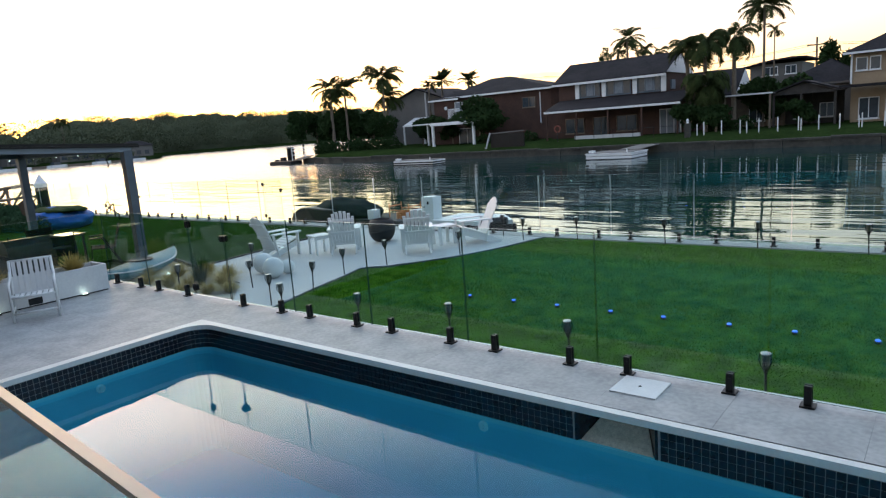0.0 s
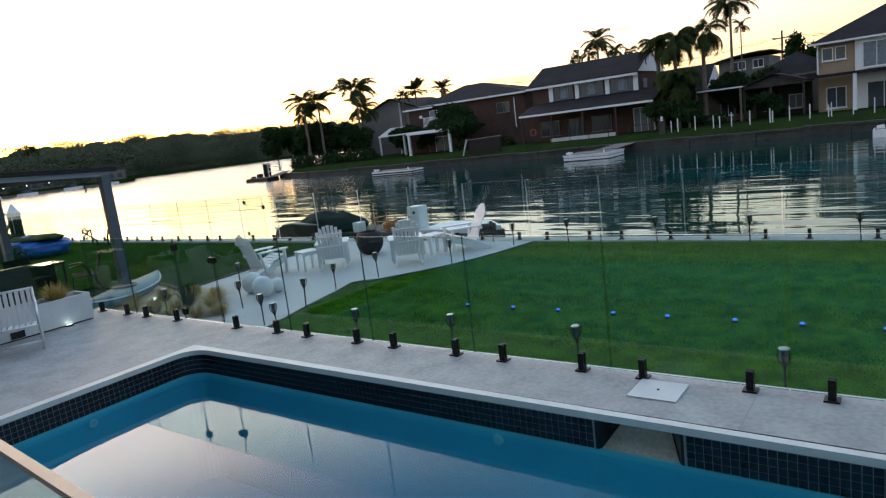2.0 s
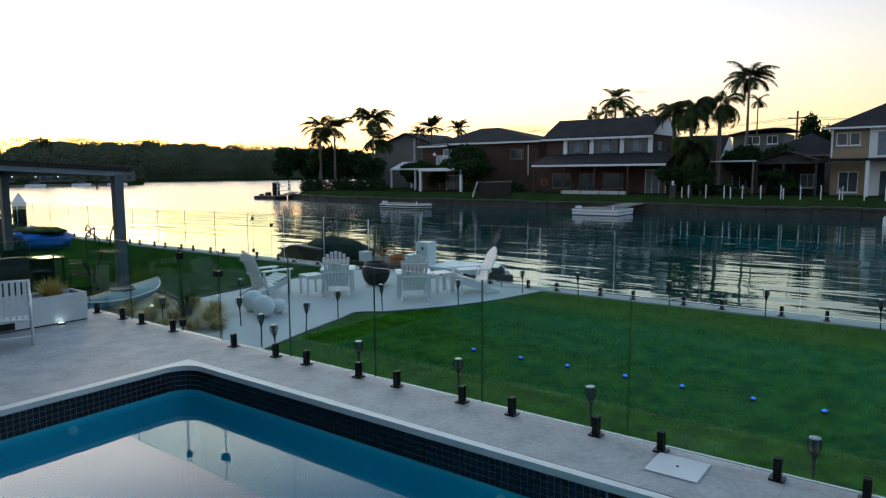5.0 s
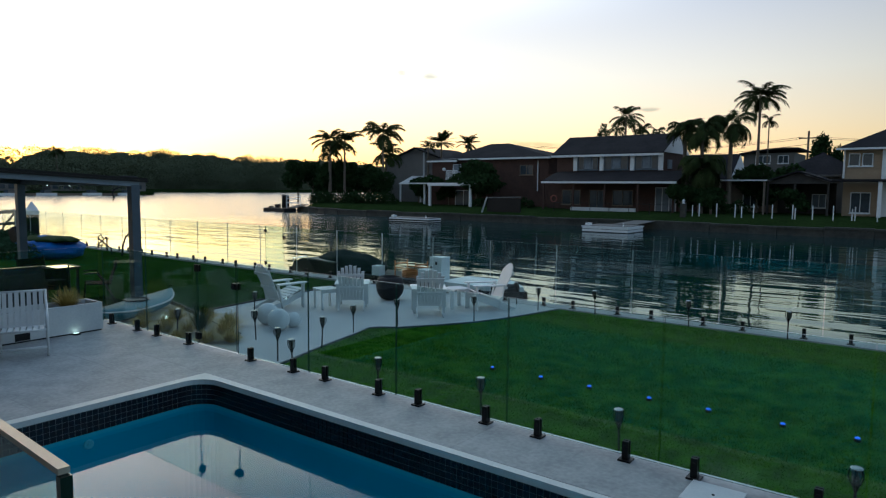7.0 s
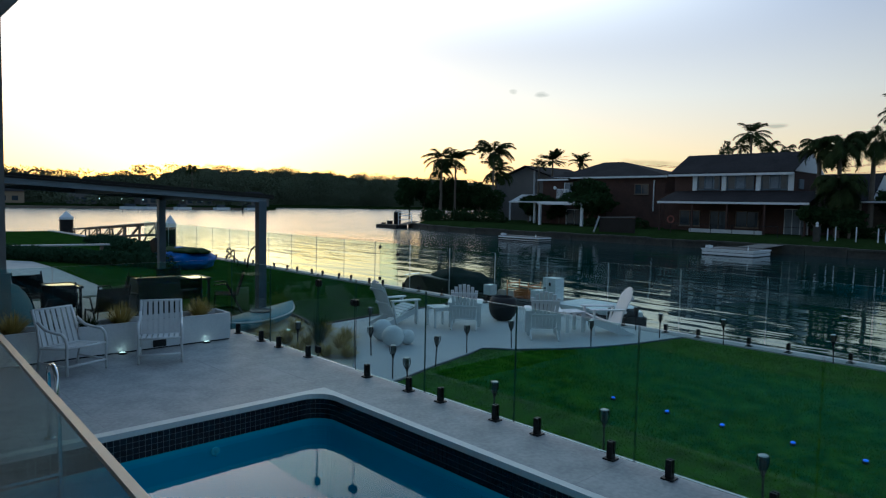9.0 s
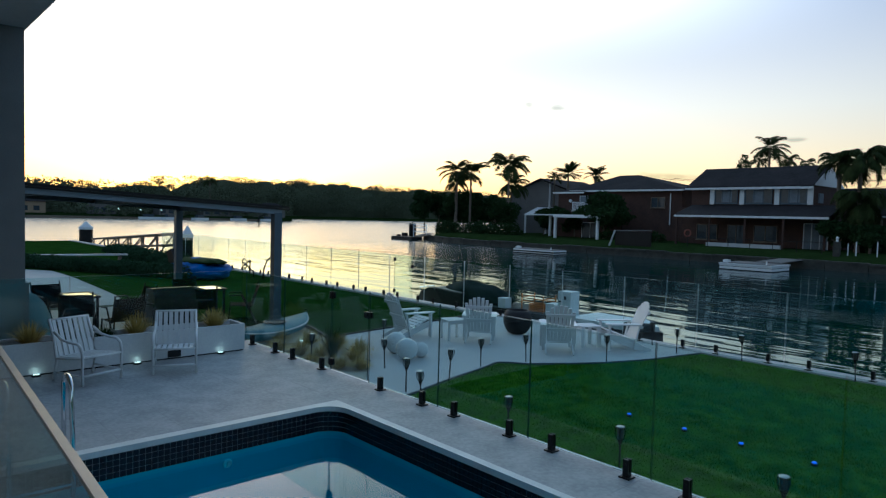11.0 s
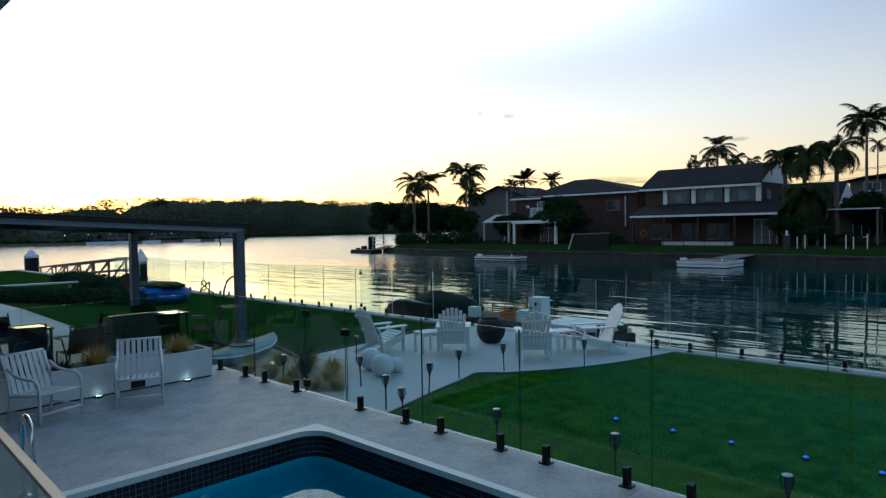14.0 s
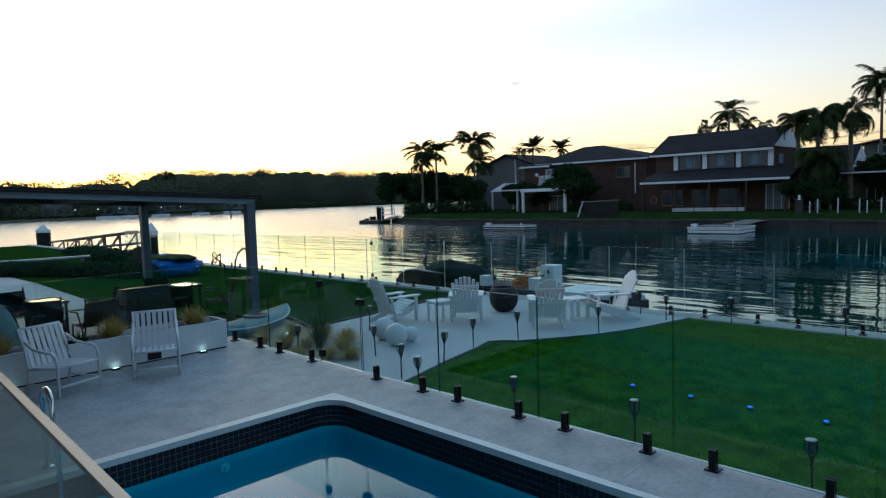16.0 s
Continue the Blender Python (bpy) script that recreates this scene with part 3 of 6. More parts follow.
def hinge(parent, x, z, w=0.05):
    bm = B()
    box(bm, x - w, x + w, -0.022, -0.007, z - 0.045, z + 0.045)
    box(bm, x - w, x + w, 0.007, 0.022, z - 0.045, z + 0.045)
    rod(bm, (x, -0.024, z - 0.05), (x, -0.024, z + 0.05), 0.011)
    return part("hinge", bm, M_BLACK, parent, "black metal gate hinge")


fence = thing("pool_fence", pose(0, 0, 0), "frameless clear glass pool fence on black spigots", "fence")
for x0, x1, feet in ((-3.8, -2.49, (-3.56, -2.77)), (-2.48, -1.16, (-2.22, -1.39)), (-0.25, 1.09, (0, 0.822)), (1.10, 2.44, (1.37, 2.198)), (2.45, 3.79, (2.743, 3.567)),
                     (3.80, 5.20, (4.12, 4.936)), (5.21, 6.58, (5.481, 6.313)), (6.59, 7.95, (6.854, 7.69)), (7.96, 9.3, (8.22, 9.05)), (9.31, 10.7, (9.6, 10.4))):
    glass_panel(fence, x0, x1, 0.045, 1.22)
    for fx in feet:
        spigot(fence, fx)
gate = thing("glass_gate", pose(0, 0, 0), "closed clear glass gate with black hinges", "gate")
glass_panel(gate, -1.13, -0.28, 0.06, 1.22)
hinge(gate, -1.135, 1.09)
hinge(gate, -1.14, 0.16)
bm = B()
box(bm, -0.33, -0.22, -0.035, -0.007, 0.88, 0.96)
box(bm, -0.33, -0.22, 0.007, 0.03, 0.88, 0.96)
rod(bm, (-0.29, -0.06, 0.92), (-0.29, -0.03, 0.92), 0.02, seg=12)
part("latch", bm, M_BLACK, gate, "black metal gate latch")
side = thing("side_fence", pose(-3.86, 0, 0, 0, 0, -90), "clear glass fence behind the long planter", "fence")
for i in range(3):
    glass_panel(side, 0.05 + 1.3 * i, 1.34 + 1.3 * i, 0.045, 1.22)
    spigot(side, 0.3 + 1.3 * i)
    spigot(side, 1.05 + 1.3 * i)

# waterfront fence
wf = thing("waterfront_fence", pose(0, 6.99, -0.2), "frameless clear glass fence along the seawall", "fence")
x = 0.66 - 1.6 * 18
while x < 16:
    if not (-8.9 < x < -7.5):
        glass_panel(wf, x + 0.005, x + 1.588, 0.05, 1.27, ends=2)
        spigot(wf, x + 0.39)
        spigot(wf, x + 1.08 + 0.25)
    x += 1.6
wg = thing("waterfront_gate", pose(0, 6.99, -0.2), "clear glass gate in the waterfront fence", "gate")
glass_panel(wg, -8.70, -7.88, 0.06, 1.27)
hinge(wg, -8.70, 1.13, 0.035)
hinge(wg, -8.70, 0.2, 0.035)
hinge(wg, -7.87, 0.97, 0.04)

# ---- terrace, balustrade and house round the camera ----
bm = B()
box(bm, -0.6, 13, -8.0, -4.58, -0.6, 1.0)
setting("terrace", bm, M_DECK, "raised tiled terrace overlooking the pool", "terrace")
bm = B()
box(bm, -12, 16, -8.3, -8.0, -0.6, 4.74)
setting("wall_house", bm, M_WALL, "plain rendered house wall", "wall")
bm = B()
box(bm, -12, 16, -9, -3.05, 4.74, 4.98)
setting("soffit", bm, M_SOFFIT, "pale roof overhang above the terrace", "soffit")


def balustrade(x0, x1, y, turn):
    t = thing("glass_balustrade", pose((x0 + x1) / 2, y, 1.0, 0, 0, turn), "frameless glass balustrade with a painted pale shine on its polished edge", "balustrade", "terrace balustrades")
    h = (x1 - x0) / 2
    bm = B()
    box(bm, -h, h, -0.0038, 0.0038, 0.02, 0.985)
    g = part("glass_panel", bm, M_RAILGLASS, t)
    g.visible_shadow = False
    bm = B()
    box(bm, -h, h, -0.0042, 0.0042, 0.985, 0.990)
    part("top_edge", bm, M_TOPSHINE, t, "polished top edge with its pale reflection painted on")
    for x in (-h, h):
        bm = B()
        box(bm, x - 0.004, x + 0.004, -0.0042, 0.0042, 0.02, 0.984)
        part("end_edge", bm, M_EDGE, t, "dark green glass edge")
    for x in (-h + 0.4, 0.0, h - 0.4):
        bm = B()
        box(bm, x - 0.03, x + 0.03, -0.03, 0.03, 0, 0.16)
        soften(bm, 0.004)
        part("spigot", bm, M_BLACK, t)
    bm = B()
    box(bm, h - 0.03, h + 0.05, -0.02, 0.02, 0.86, 0.90)
    part("joint_clamp", bm, M_BLACK, t)


balustrade(2.4, 6.37, -4.762, -2.6)
balustrade(6.46, 9.6, -5.01, -4.0)
col = thing("house_column", pose(-4.85, -3.48, -0.3), "grey rendered column on a wider base", "column")
bm = B()
box(bm, -0.35, 0.35, -0.4, 0.4, 1.4, 5.04)
part("shaft", bm, M_WALL, col)
bm = B()
box(bm, -0.42, 0.40, -0.46, 0.44, 0, 1.4)
soften(bm, 0.01)
part("base", bm, M_WALL, col)

# ---- planter, its lights and grasses ----
planter = thing("long_planter", pose(-3.22, -0.3, 0), "long white rendered planter box", "planter")
bm = B()
for a in ((-0.04, 0, -5.0, 0, 0.02, 0.43), (-0.5, -0.46, -5.0, 0, 0.02, 0.43), (-0.46, -0.04, -0.04, 0, 0.02, 0.43), (-0.46, -0.04, -5.0, -4.96, 0.02, 0.43)):
    box(bm, *a)
part("box", bm, M_PLANTER, planter)
bm = B()
box(bm, -0.46, -0.04, -4.96, -0.04, 0.0, 0.36)
part("soil", bm, M_SOIL, planter, "dark potting soil")
# small dark rectangle low on the planter's front face
bm = B()
box(bm, 0.0, 0.012, -1.20, -1.01, 0.03, 0.13)
soften(bm, 0.003, 1)
part("dark_plate", bm, M_PLAST, planter, "small dark rectangle low on the planter face")
bm = B()
box(bm, -0.48, -0.012, -4.98, -0.02, 0.0, 0.02)
part("plinth", bm, M_BLACK, planter)


def tuft(x, y, z, r, n, seed, material, label, kind_name="ornamental_grass", lean=0.75):
    rg = np.random.default_rng(seed)
    vs, fs = [], []
    for i in range(n):
        a, out = rg.uniform(0, 6.283), rg.uniform(0.1, 1.0) ** 0.7 * lean
        L = r * rg.uniform(0.75, 1.25)
        d = np.array([math.cos(a), math.sin(a), 0])
        s = np.array([-d[1], d[0], 0]) * 0.006
        b0 = d * rg.uniform(0, 0.05)
        k = len(vs)
        for j, u in enumerate((0, 0.4, 0.75, 1.0)):
            p = b0 + d * L * out * u + np.array([0, 0, L * (u * (1.0 - 0.35 * out) - 0.45 * out * u * u)])
            wd = (1 - u * 0.8)
            vs += [p - s * wd, p + s * wd]
        fs += [(k, k + 1, k + 3, k + 2), (k + 2, k + 3, k + 5, k + 4), (k + 4, k + 5, k + 7, k + 6)]
    ob = tagged(new(kind_name, raw(kind_name, vs, fs, material)), label, "plant", "tufts of grass")
    ob.location = (x, y, z)
    return ob


for i, y in enumerate((-0.70, -1.87, -3.21, -4.16, -5.11)):
    tuft(-3.46, y, 0.34, 0.36, 460, 20 + i, M_STRAW, "tuft of golden green grass in the white planter")
for i, y in enumerate((-2.29, -2.75, -3.71)):
    tuft(-3.46, y, 0.34, 0.24, 300, 40 + i, M_LEAF, "low dark green plant in the white planter", "planter_shrub", 0.9)
for i, (x, y, r) in enumerate(((-2.3, 1.2, 0.40), (-2.75, 1.6, 0.42), (-3.2, 1.35, 0.42), (-3.3, 0.75, 0.40), (-4.0, 1.35, 0.44), (-4.5, 1.0, 0.40), (-2.1, 0.75, 0.30), (-2.9, 0.9, 0.32),
                               (-3.6, 1.75, 0.36), (-1.85, 1.0, 0.26), (-3.8, 0.6, 0.36), (-2.6, 0.55, 0.26))):
    tuft(x, y, -0.22, r * 0.78, 460, 60 + i, M_STRAW, "low mound of golden grass in the sandy bed", lean=1.0)
tuft(-2.75, 1.05, -0.22, 0.62, 120, 90, M_LEAF, "tall green strappy plant in the sandy bed", "yucca", 0.45)


def deck_light(y):
    t = thing("planter_uplight", pose(-3.17, y, 0.0), "small glowing solar uplight by the planter", "lamp", "uplights")
    bm = B()
    lathe(bm, [(0.055, 0.0), (0.055, 0.018), (0.045, 0.024)], 16)
    part("housing", bm, M_PLAST, t)
    for k in (-1, 0, 1):
        bm = B()
        box(bm, -0.012, 0.012, 0.026 * k - 0.009, 0.026 * k + 0.009, 0.0245, 0.028)
        part("led", bm, M_WARM, t, "glowing white light")
    lamp = new("uplight_lamp", bpy.data.lights.new("uplight_lamp", "POINT"))
    lamp.data.energy, lamp.data.color, lamp.data.shadow_soft_size = 0.07, (0.75, 1.0, 0.9), 0.02
    lamp.parent = t
    lamp.location = (0.0, 0, 0.05)


for y in (-0.71, -1.94, -3.19):
    deck_light(y)


# ---- white slatted armchairs on the deck ----
def armchair(m, seed):
    c = thing("armchair", m, "white tubular metal armchair with vertical slats", "chair", "deck armchairs")
    for sx in (-1, 1):
        x = 0.27 * sx
        bm = B()
        tube(bm, [(x, 0.27, 0), (x, 0.27, 0.38), (x, 0.25, 0.47), (x, 0.18, 0.515), (x, 0.02, 0.52), (x, -0.14, 0.54), (x * 0.98, -0.29, 0.62)], 0.019)
        part("arm_frame", bm, M_WHITE, c, smooth=True)
        bm = B()
        tube(bm, [(x, -0.30, 0), (x, -0.24, 0.26), (x * 0.98, -0.30, 0.53), (x * 0.96, -0.41, 0.77)], 0.019)
        part("back_leg", bm, M_WHITE, c, smooth=True)
        bm = B()
        rod(bm, (x, 0.27, 0.115), (x, -0.26, 0.115), 0.013)
        part("side_stretcher", bm, M_WHITE, c, smooth=True)
        bm = B()
        rod(bm, (x, 0.27, 0.34), (x, -0.24, 0.29), 0.015)
        part("seat_rail", bm, M_WHITE, c, smooth=True)
    for nm, a, b in (("front_stretcher", (-0.27, 0.27, 0.115), (0.27, 0.27, 0.115)), ("front_rail", (-0.27, 0.27, 0.34), (0.27, 0.27, 0.34)),
                     ("top_rail", (-0.26, -0.405, 0.76), (0.26, -0.405, 0.76)), ("lower_rail", (-0.26, -0.24, 0.3), (0.26, -0.24, 0.3))):
        bm = B()
        rod(bm, a, b, 0.016)
        part(nm, bm, M_WHITE, c, smooth=True)
    for i in range(7):
        x = -0.21 + 0.07 * i
        bm = B()
        mm = Matrix.Translation((x, -0.235, 0.3)) @ Matrix.Rotation(radians(19.8), 4, "X")
        box(bm, -0.024, 0.024, -0.006, 0.006, 0, 0.497, mm)
        part("back_slat", bm, M_WHITE, c)
        bm = B()
        mm = Matrix.Translation((x, -0.23, 0.305)) @ Matrix.Rotation(radians(4.5), 4, "X")
        box(bm, -0.024, 0.024, 0, 0.5, -0.006, 0.006, mm)
        part("seat_slat", bm, M_WHITE, c)
    return c


def facing(x, y, z, dx, dy):
    """A pose at x, y, z whose own +y points along (dx, dy)."""
    return pose(x, y, z, 0, 0, math.degrees(math.atan2(dy, dx)) - 90)


armchair(facing(-2.56, -1.63, 0.0, 0.93, -0.37), 1)
armchair(facing(-2.65, -2.70, 0.0, 0.934, 0.358), 2)


# ---- pool ladder rails ----
ladder = thing("pool_ladder", pose(0, 0, 0), "polished steel pool ladder with curved grab rails", "ladder")
for y in (-3.54, -4.02):
    bm = B()
    pts = [(-0.08, y, 0.0), (-0.08, y, 0.58)]
    for i in range(1, 9):
        a = math.pi - math.pi * i / 9
        pts.append((0.06 + 0.14 * math.cos(a), y, 0.58 + 0.13 * math.sin(a)))
    pts += [(0.2, y, 0.5), (0.25, y, 0.2), (0.27, y, -0.9)]
    tube(bm, pts, 0.021, 12)
    part("grab_rail", bm, M_CHROME, ladder, smooth=True)
    bm = B()
    lathe(bm, [(0.05, 0.0), (0.05, 0.012), (0.03, 0.022)], 16, (-0.08, y, 0.0))
    part("base_collar", bm, M_CHROME, ladder)
for z in (-0.2, -0.5, -0.8):
    bm = B()
    box(bm, 0.24, 0.31, -4.02, -3.54, z - 0.012, z + 0.012)
    soften(bm, 0.005)
    part("tread", bm, M_CHROME, ladder)


# ---- solar torches ----
def torch(x, y, z0=-0.22, hgt=0.47, lean=(0, 0)):
    t = thing("solar_torch", pose(x, y, z0, lean[0], lean[1], 0), "black plastic solar garden torch on a spike", "garden light", "solar torches")
    bm = B()
    rod(bm, (0, 0, -0.1), (0, 0, hgt - 0.13), 0.010, seg=8)
    part("stem", bm, M_PLAST, t)
    bm = B()
    lathe(bm, [(0.012, hgt - 0.15), (0.022, hgt - 0.12), (0.031, hgt - 0.075), (0.033, hgt - 0.03), (0.031, hgt)], 12)
    part("lantern", bm, M_LANTERN, t, "smoky plastic lantern")
    bm = B()
    lathe(bm, [(0.013, hgt - 0.17), (0.020, hgt - 0.14), (0.030, hgt - 0.115), (0.026, hgt - 0.105)], 12)
    part("cup", bm, M_BLACK, t)
    bm = B()
    lathe(bm, [(0.040, hgt), (0.042, hgt + 0.006), (0.030, hgt + 0.012)], 12)
    part("solar_cap", bm, M_CAPSTEEL, t, "grey solar cell cap")
    for k in range(5):
        a = 1.2566 * k
        bm = B()
        tube(bm, [(0.03 * math.cos(a), 0.03 * math.sin(a), hgt - 0.115), (0.049 * math.cos(a), 0.049 * math.sin(a), hgt - 0.06), (0.046 * math.cos(a), 0.046 * math.sin(a), hgt - 0.015), (0.038 * math.cos(a), 0.038 * math.sin(a), hgt + 0.004)], 0.006, 5)
        part("cage_rib", bm, M_BLACK, t)
    return t


first = torch(1.82, 0.40)
random.seed(9)
for x, y in ((3.19, 0.48), (4.69, 0.47), (6.5, 0.33), (0.35, 0.39), (7.9, 0.45), (-0.33, 0.69), (-0.46, 1.62), (-0.82, 2.65), (-0.6, 3.52), (0.2, 4.71), (-0.12, 6.75), (0.57, 6.42),
             (1.62, 6.79), (3.4, 6.79), (4.98, 6.79), (6.58, 6.79), (8.2, 6.79), (-1.62, 1.3), (-3.2, 2.45), (-2.68, 0.6)):
    copy_thing(first, pose(x, y, -0.22, random.uniform(-3, 3), random.uniform(-3, 3), random.uniform(0, 90)))


# ---- blue dots of unknown source, stood in for by glowing discs on the lawn ----
def marker(x, y):
    t = thing("lawn_marker_light", pose(x, y, -0.22), "small round blue glowing dot placed at lawn height", "garden light", "lawn markers")
    bm = B()
    lathe(bm, [(0.032, 0.0), (0.032, 0.025), (0.028, 0.03)], 14)
    part("ring", bm, M_PLAST, t)
    bm = B()
    lathe(bm, [(0.026, 0.03), (0.024, 0.038), (0.014, 0.044)], 14)
    part("lens", bm, M_BLUEDOT, t, "glowing blue face of the dot")
    return t


one = marker(2.19, 2.25)
for i in range(1, 9):
    copy_thing(one, pose(2.19 + 0.695 * i + (0.03 if i % 2 else -0.01), 2.25 + 0.016 * i, -0.22))


# ---- patio furniture ----
def adirondack(m):
    c = thing("adirondack_chair", m, "white slatted adirondack chair on the patio", "chair", "patio chairs")
    for sx in (-1, 1):
        x = 0.29 * sx
        bm = B()
        box(bm, x - 0.045, x + 0.045, 0.30, 0.33, 0, 0.52)
        part("front_leg", bm, M_WHITE, c)
        bm = B()
        mm = Matrix.Translation((x * 0.9, 0.34, 0.36)) @ Matrix.Rotation(radians(20), 4, "X")
        box(bm, -0.012, 0.012, -0.98, 0.0, -0.12, 0.0, mm)
        part("side_rail", bm, M_WHITE, c)
        bm = B()
        prism(bm, [(x - 0.07, -0.32), (x + 0.07, -0.32), (x + 0.08, 0.3), (x + 0.05, 0.4), (x - 0.05, 0.4), (x - 0.08, 0.3)], 0.52, 0.545)
        part("armrest", bm, M_WHITE, c)
        bm = B()
        mm = Matrix.Translation((x, -0.3, 0.53)) @ Matrix.Rotation(radians(12), 4, "X")
        box(bm, -0.035, 0.035, -0.012, 0.012, -0.52, 0, mm)
        part("back_leg", bm, M_WHITE, c)
    for i in range(6):
        y = 0.3 - 0.1 * i
        bm = B()
        mm = Matrix.Translation((0, y, 0.375 - 0.036 * i)) @ Matrix.Rotation(radians(20), 4, "X")
        box(bm, -0.27, 0.27, -0.042, 0.042, 0, 0.02, mm)
        part("seat_slat", bm, M_WHITE, c)
    for i in range(7):
        k = i - 3
        bm = B()
        mm = Matrix.Translation((0.066 * k, -0.22, 0.2)) @ Matrix.Rotation(radians(24), 4, "X") @ Matrix.Rotation(radians(1.5 * k), 4, "Y")
        top = 0.84 - 0.016 * k * k
        box(bm, -0.0315, 0.0315, -0.01, 0.01, 0, top, mm)
        part("back_slat", bm, M_WHITE, c)
    for z in (0.3, 0.62):
        bm = B()
        mm = Matrix.Translation((0, -0.235, 0.2)) @ Matrix.Rotation(radians(24), 4, "X")
        box(bm, -0.24 - z * 0.06, 0.24 + z * 0.06, -0.035, -0.01, z - 0.03, z + 0.03, mm)
        part("back_batten", bm, M_WHITE, c)
    return c


def side_table(m):
    t = thing("side_table", m, "small white slatted side table", "table", "patio tables")
    for i in range(5):
        bm = B()
        box(bm, -0.23, 0.23, -0.22 + 0.09 * i, -0.22 + 0.09 * i + 0.078, 0.43, 0.45)
        part("top_slat", bm, M_WHITE, t)
    for sx in (-1, 1):
        for sy in (-1, 1):
            bm = B()
            box(bm, 0.19 * sx - 0.04, 0.19 * sx + 0.04, 0.18 * sy - 0.012, 0.18 * sy + 0.012, 0, 0.43)
            part("leg", bm, M_WHITE, t)
        bm = B()
        box(bm, 0.19 * sx - 0.012, 0.19 * sx + 0.012, -0.17, 0.17, 0.36, 0.43)
        part("apron", bm, M_WHITE, t)
    return t


PZ = -0.205
SMALL = Matrix.Scale(0.93, 4)
c0 = adirondack(facing(-3.6, 3.45, PZ, 0.12, 0.99) @ SMALL)
for x, y, dx, dy in ((-2.53, 4.34, -0.66, 0.75), (-0.95, 4.82, -0.68, 0.73), (-0.36, 5.96, -0.60, -0.80)):
    copy_thing(c0, facing(x, y, PZ, dx, dy))
t0 = side_table(facing(-2.83, 3.9, PZ, 0.3, 0.95) @ Matrix.Scale(0.9, 4))
copy_thing(t0, facing(-0.88, 5.62, PZ, -0.9, 0.4))

bowl = thing("fire_bowl", pose(-2.52, 5.47, PZ), "large round charcoal fire bowl", "fire pit")
bm = B()
lathe(bm, [(0.12, 0.0), (0.19, 0.03), (0.26, 0.12), (0.30, 0.24), (0.30, 0.34), (0.275, 0.44), (0.235, 0.50), (0.21, 0.50), (0.23, 0.41), (0.1, 0.33)], 28)
part("bowl", bm, M_BOWL, bowl, smooth=True)


def ball(x, y, r):
    bm = B()
    bmesh.ops.create_uvsphere(bm, u_segments=24, v_segments=16, radius=r)
    bmesh.ops.translate(bm, verts=bm.verts, vec=(x, y, PZ + r * 0.97))
    solid("ball_lamp", bm, M_WHITE, "round white garden ball lamp on the patio", "garden light", "ball lamps", smooth=True)


ball(-2.43, 2.16, 0.19)
ball(-1.9, 1.97, 0.185)
ball(-1.93, 2.31, 0.13)


# ---- covered dining corner beside the deck ----
bm = B()
box(bm, -10, -3.97, -8, 0.13, -0.6, -0.1)
setting("dining_paving", bm, M_CONC, "plain concrete paving under the pergola", "paving")
bm = B()
prism(bm, [(-24.5, -5.0), (-11.2, -5.0), (-11.2, 0.2), (-12.8, 0.55), (-18.6, 0.8), (-21.7, 0.75), (-23.8, -0.7)], -0.5, -0.225)
setting("boat_ramp_slab", bm, M_CAP, "pale concrete slab in the next garden", "paving")

perg = thing("pergola", pose(0, 0, 0), "grey steel pergola with a thin sloping roof and a gutter", "pergola")


def sloped(bm, x0, x1, y0, z0, y1, z1, h):
    vs = [bm.verts.new(p) for p in ((x0, y0, z0), (x1, y0, z0), (x1, y1, z1), (x0, y1, z1), (x0, y0, z0 + h), (x1, y0, z0 + h), (x1, y1, z1 + h), (x0, y1, z1 + h))]
    for f in ((3, 2, 1, 0), (4, 5, 6, 7), (0, 1, 5, 4), (1, 2, 6, 5), (2, 3, 7, 6), (3, 0, 4, 7)):
        bm.faces.new([vs[i] for i in f])


def beam_top(y):
    """The height of the pergola's roof edge, which falls towards the water."""
    return 2.35 + (1.8 - y) * 0.052


for x, y in ((-5.99, 1.70), (-11.3, 1.62)):
    bm = B()
    box(bm, x - 0.085, x + 0.085, y - 0.085, y + 0.085, -0.25, beam_top(y) - 0.15)
    soften(bm, 0.02, 3)
    part("post", bm, M_STEEL, perg)
Y0, Y1 = -4.9, 1.84
for nm, x0, x1, drop, h in (("gutter", -6.08, -5.93, 0.175, 0.085), ("gutter_lip", -5.93, -5.905, 0.108, 0.022), ("gutter_bead", -5.93, -5.915, 0.178, 0.016)):
    bm = B()
    sloped(bm, x0, x1, Y0, beam_top(Y0) - drop, Y1 - 0.05, beam_top(Y1 - 0.05) - drop, h)
    soften(bm, 0.006, 1)
    part(nm, bm, M_GUTTER, perg, "pale blue-grey gutter")
bm = B()
sloped(bm, -11.45, -11.25, Y0, beam_top(Y0) - 0.16, Y1, beam_top(Y1) - 0.16, 0.11)
part("rear_beam", bm, M_STEEL, perg)
for y in (-4.6, -2.5, -0.4, 1.66):
    bm = B()
    box(bm, -11.25, -6.085, y - 0.05, y + 0.05, beam_top(y) - 0.17, beam_top(y) - 0.06)
    part("rafter", bm, M_STEEL, perg)
bm = B()
sloped(bm, -11.6, -5.88, Y0, beam_top(Y0) - 0.05, Y1 + 0.1, beam_top(Y1 + 0.1) - 0.05, 0.05)
part("roof_sheet", bm, M_BLACK, perg, "thin dark roof sheet")
bm = B()
sloped(bm, -5.905, -5.875, Y0, beam_top(Y0) - 0.088, Y1 + 0.1, beam_top(Y1 + 0.1) - 0.088, 0.036)
part("fascia", bm, M_BLACK, perg, "dark roof edge")
bm = B()
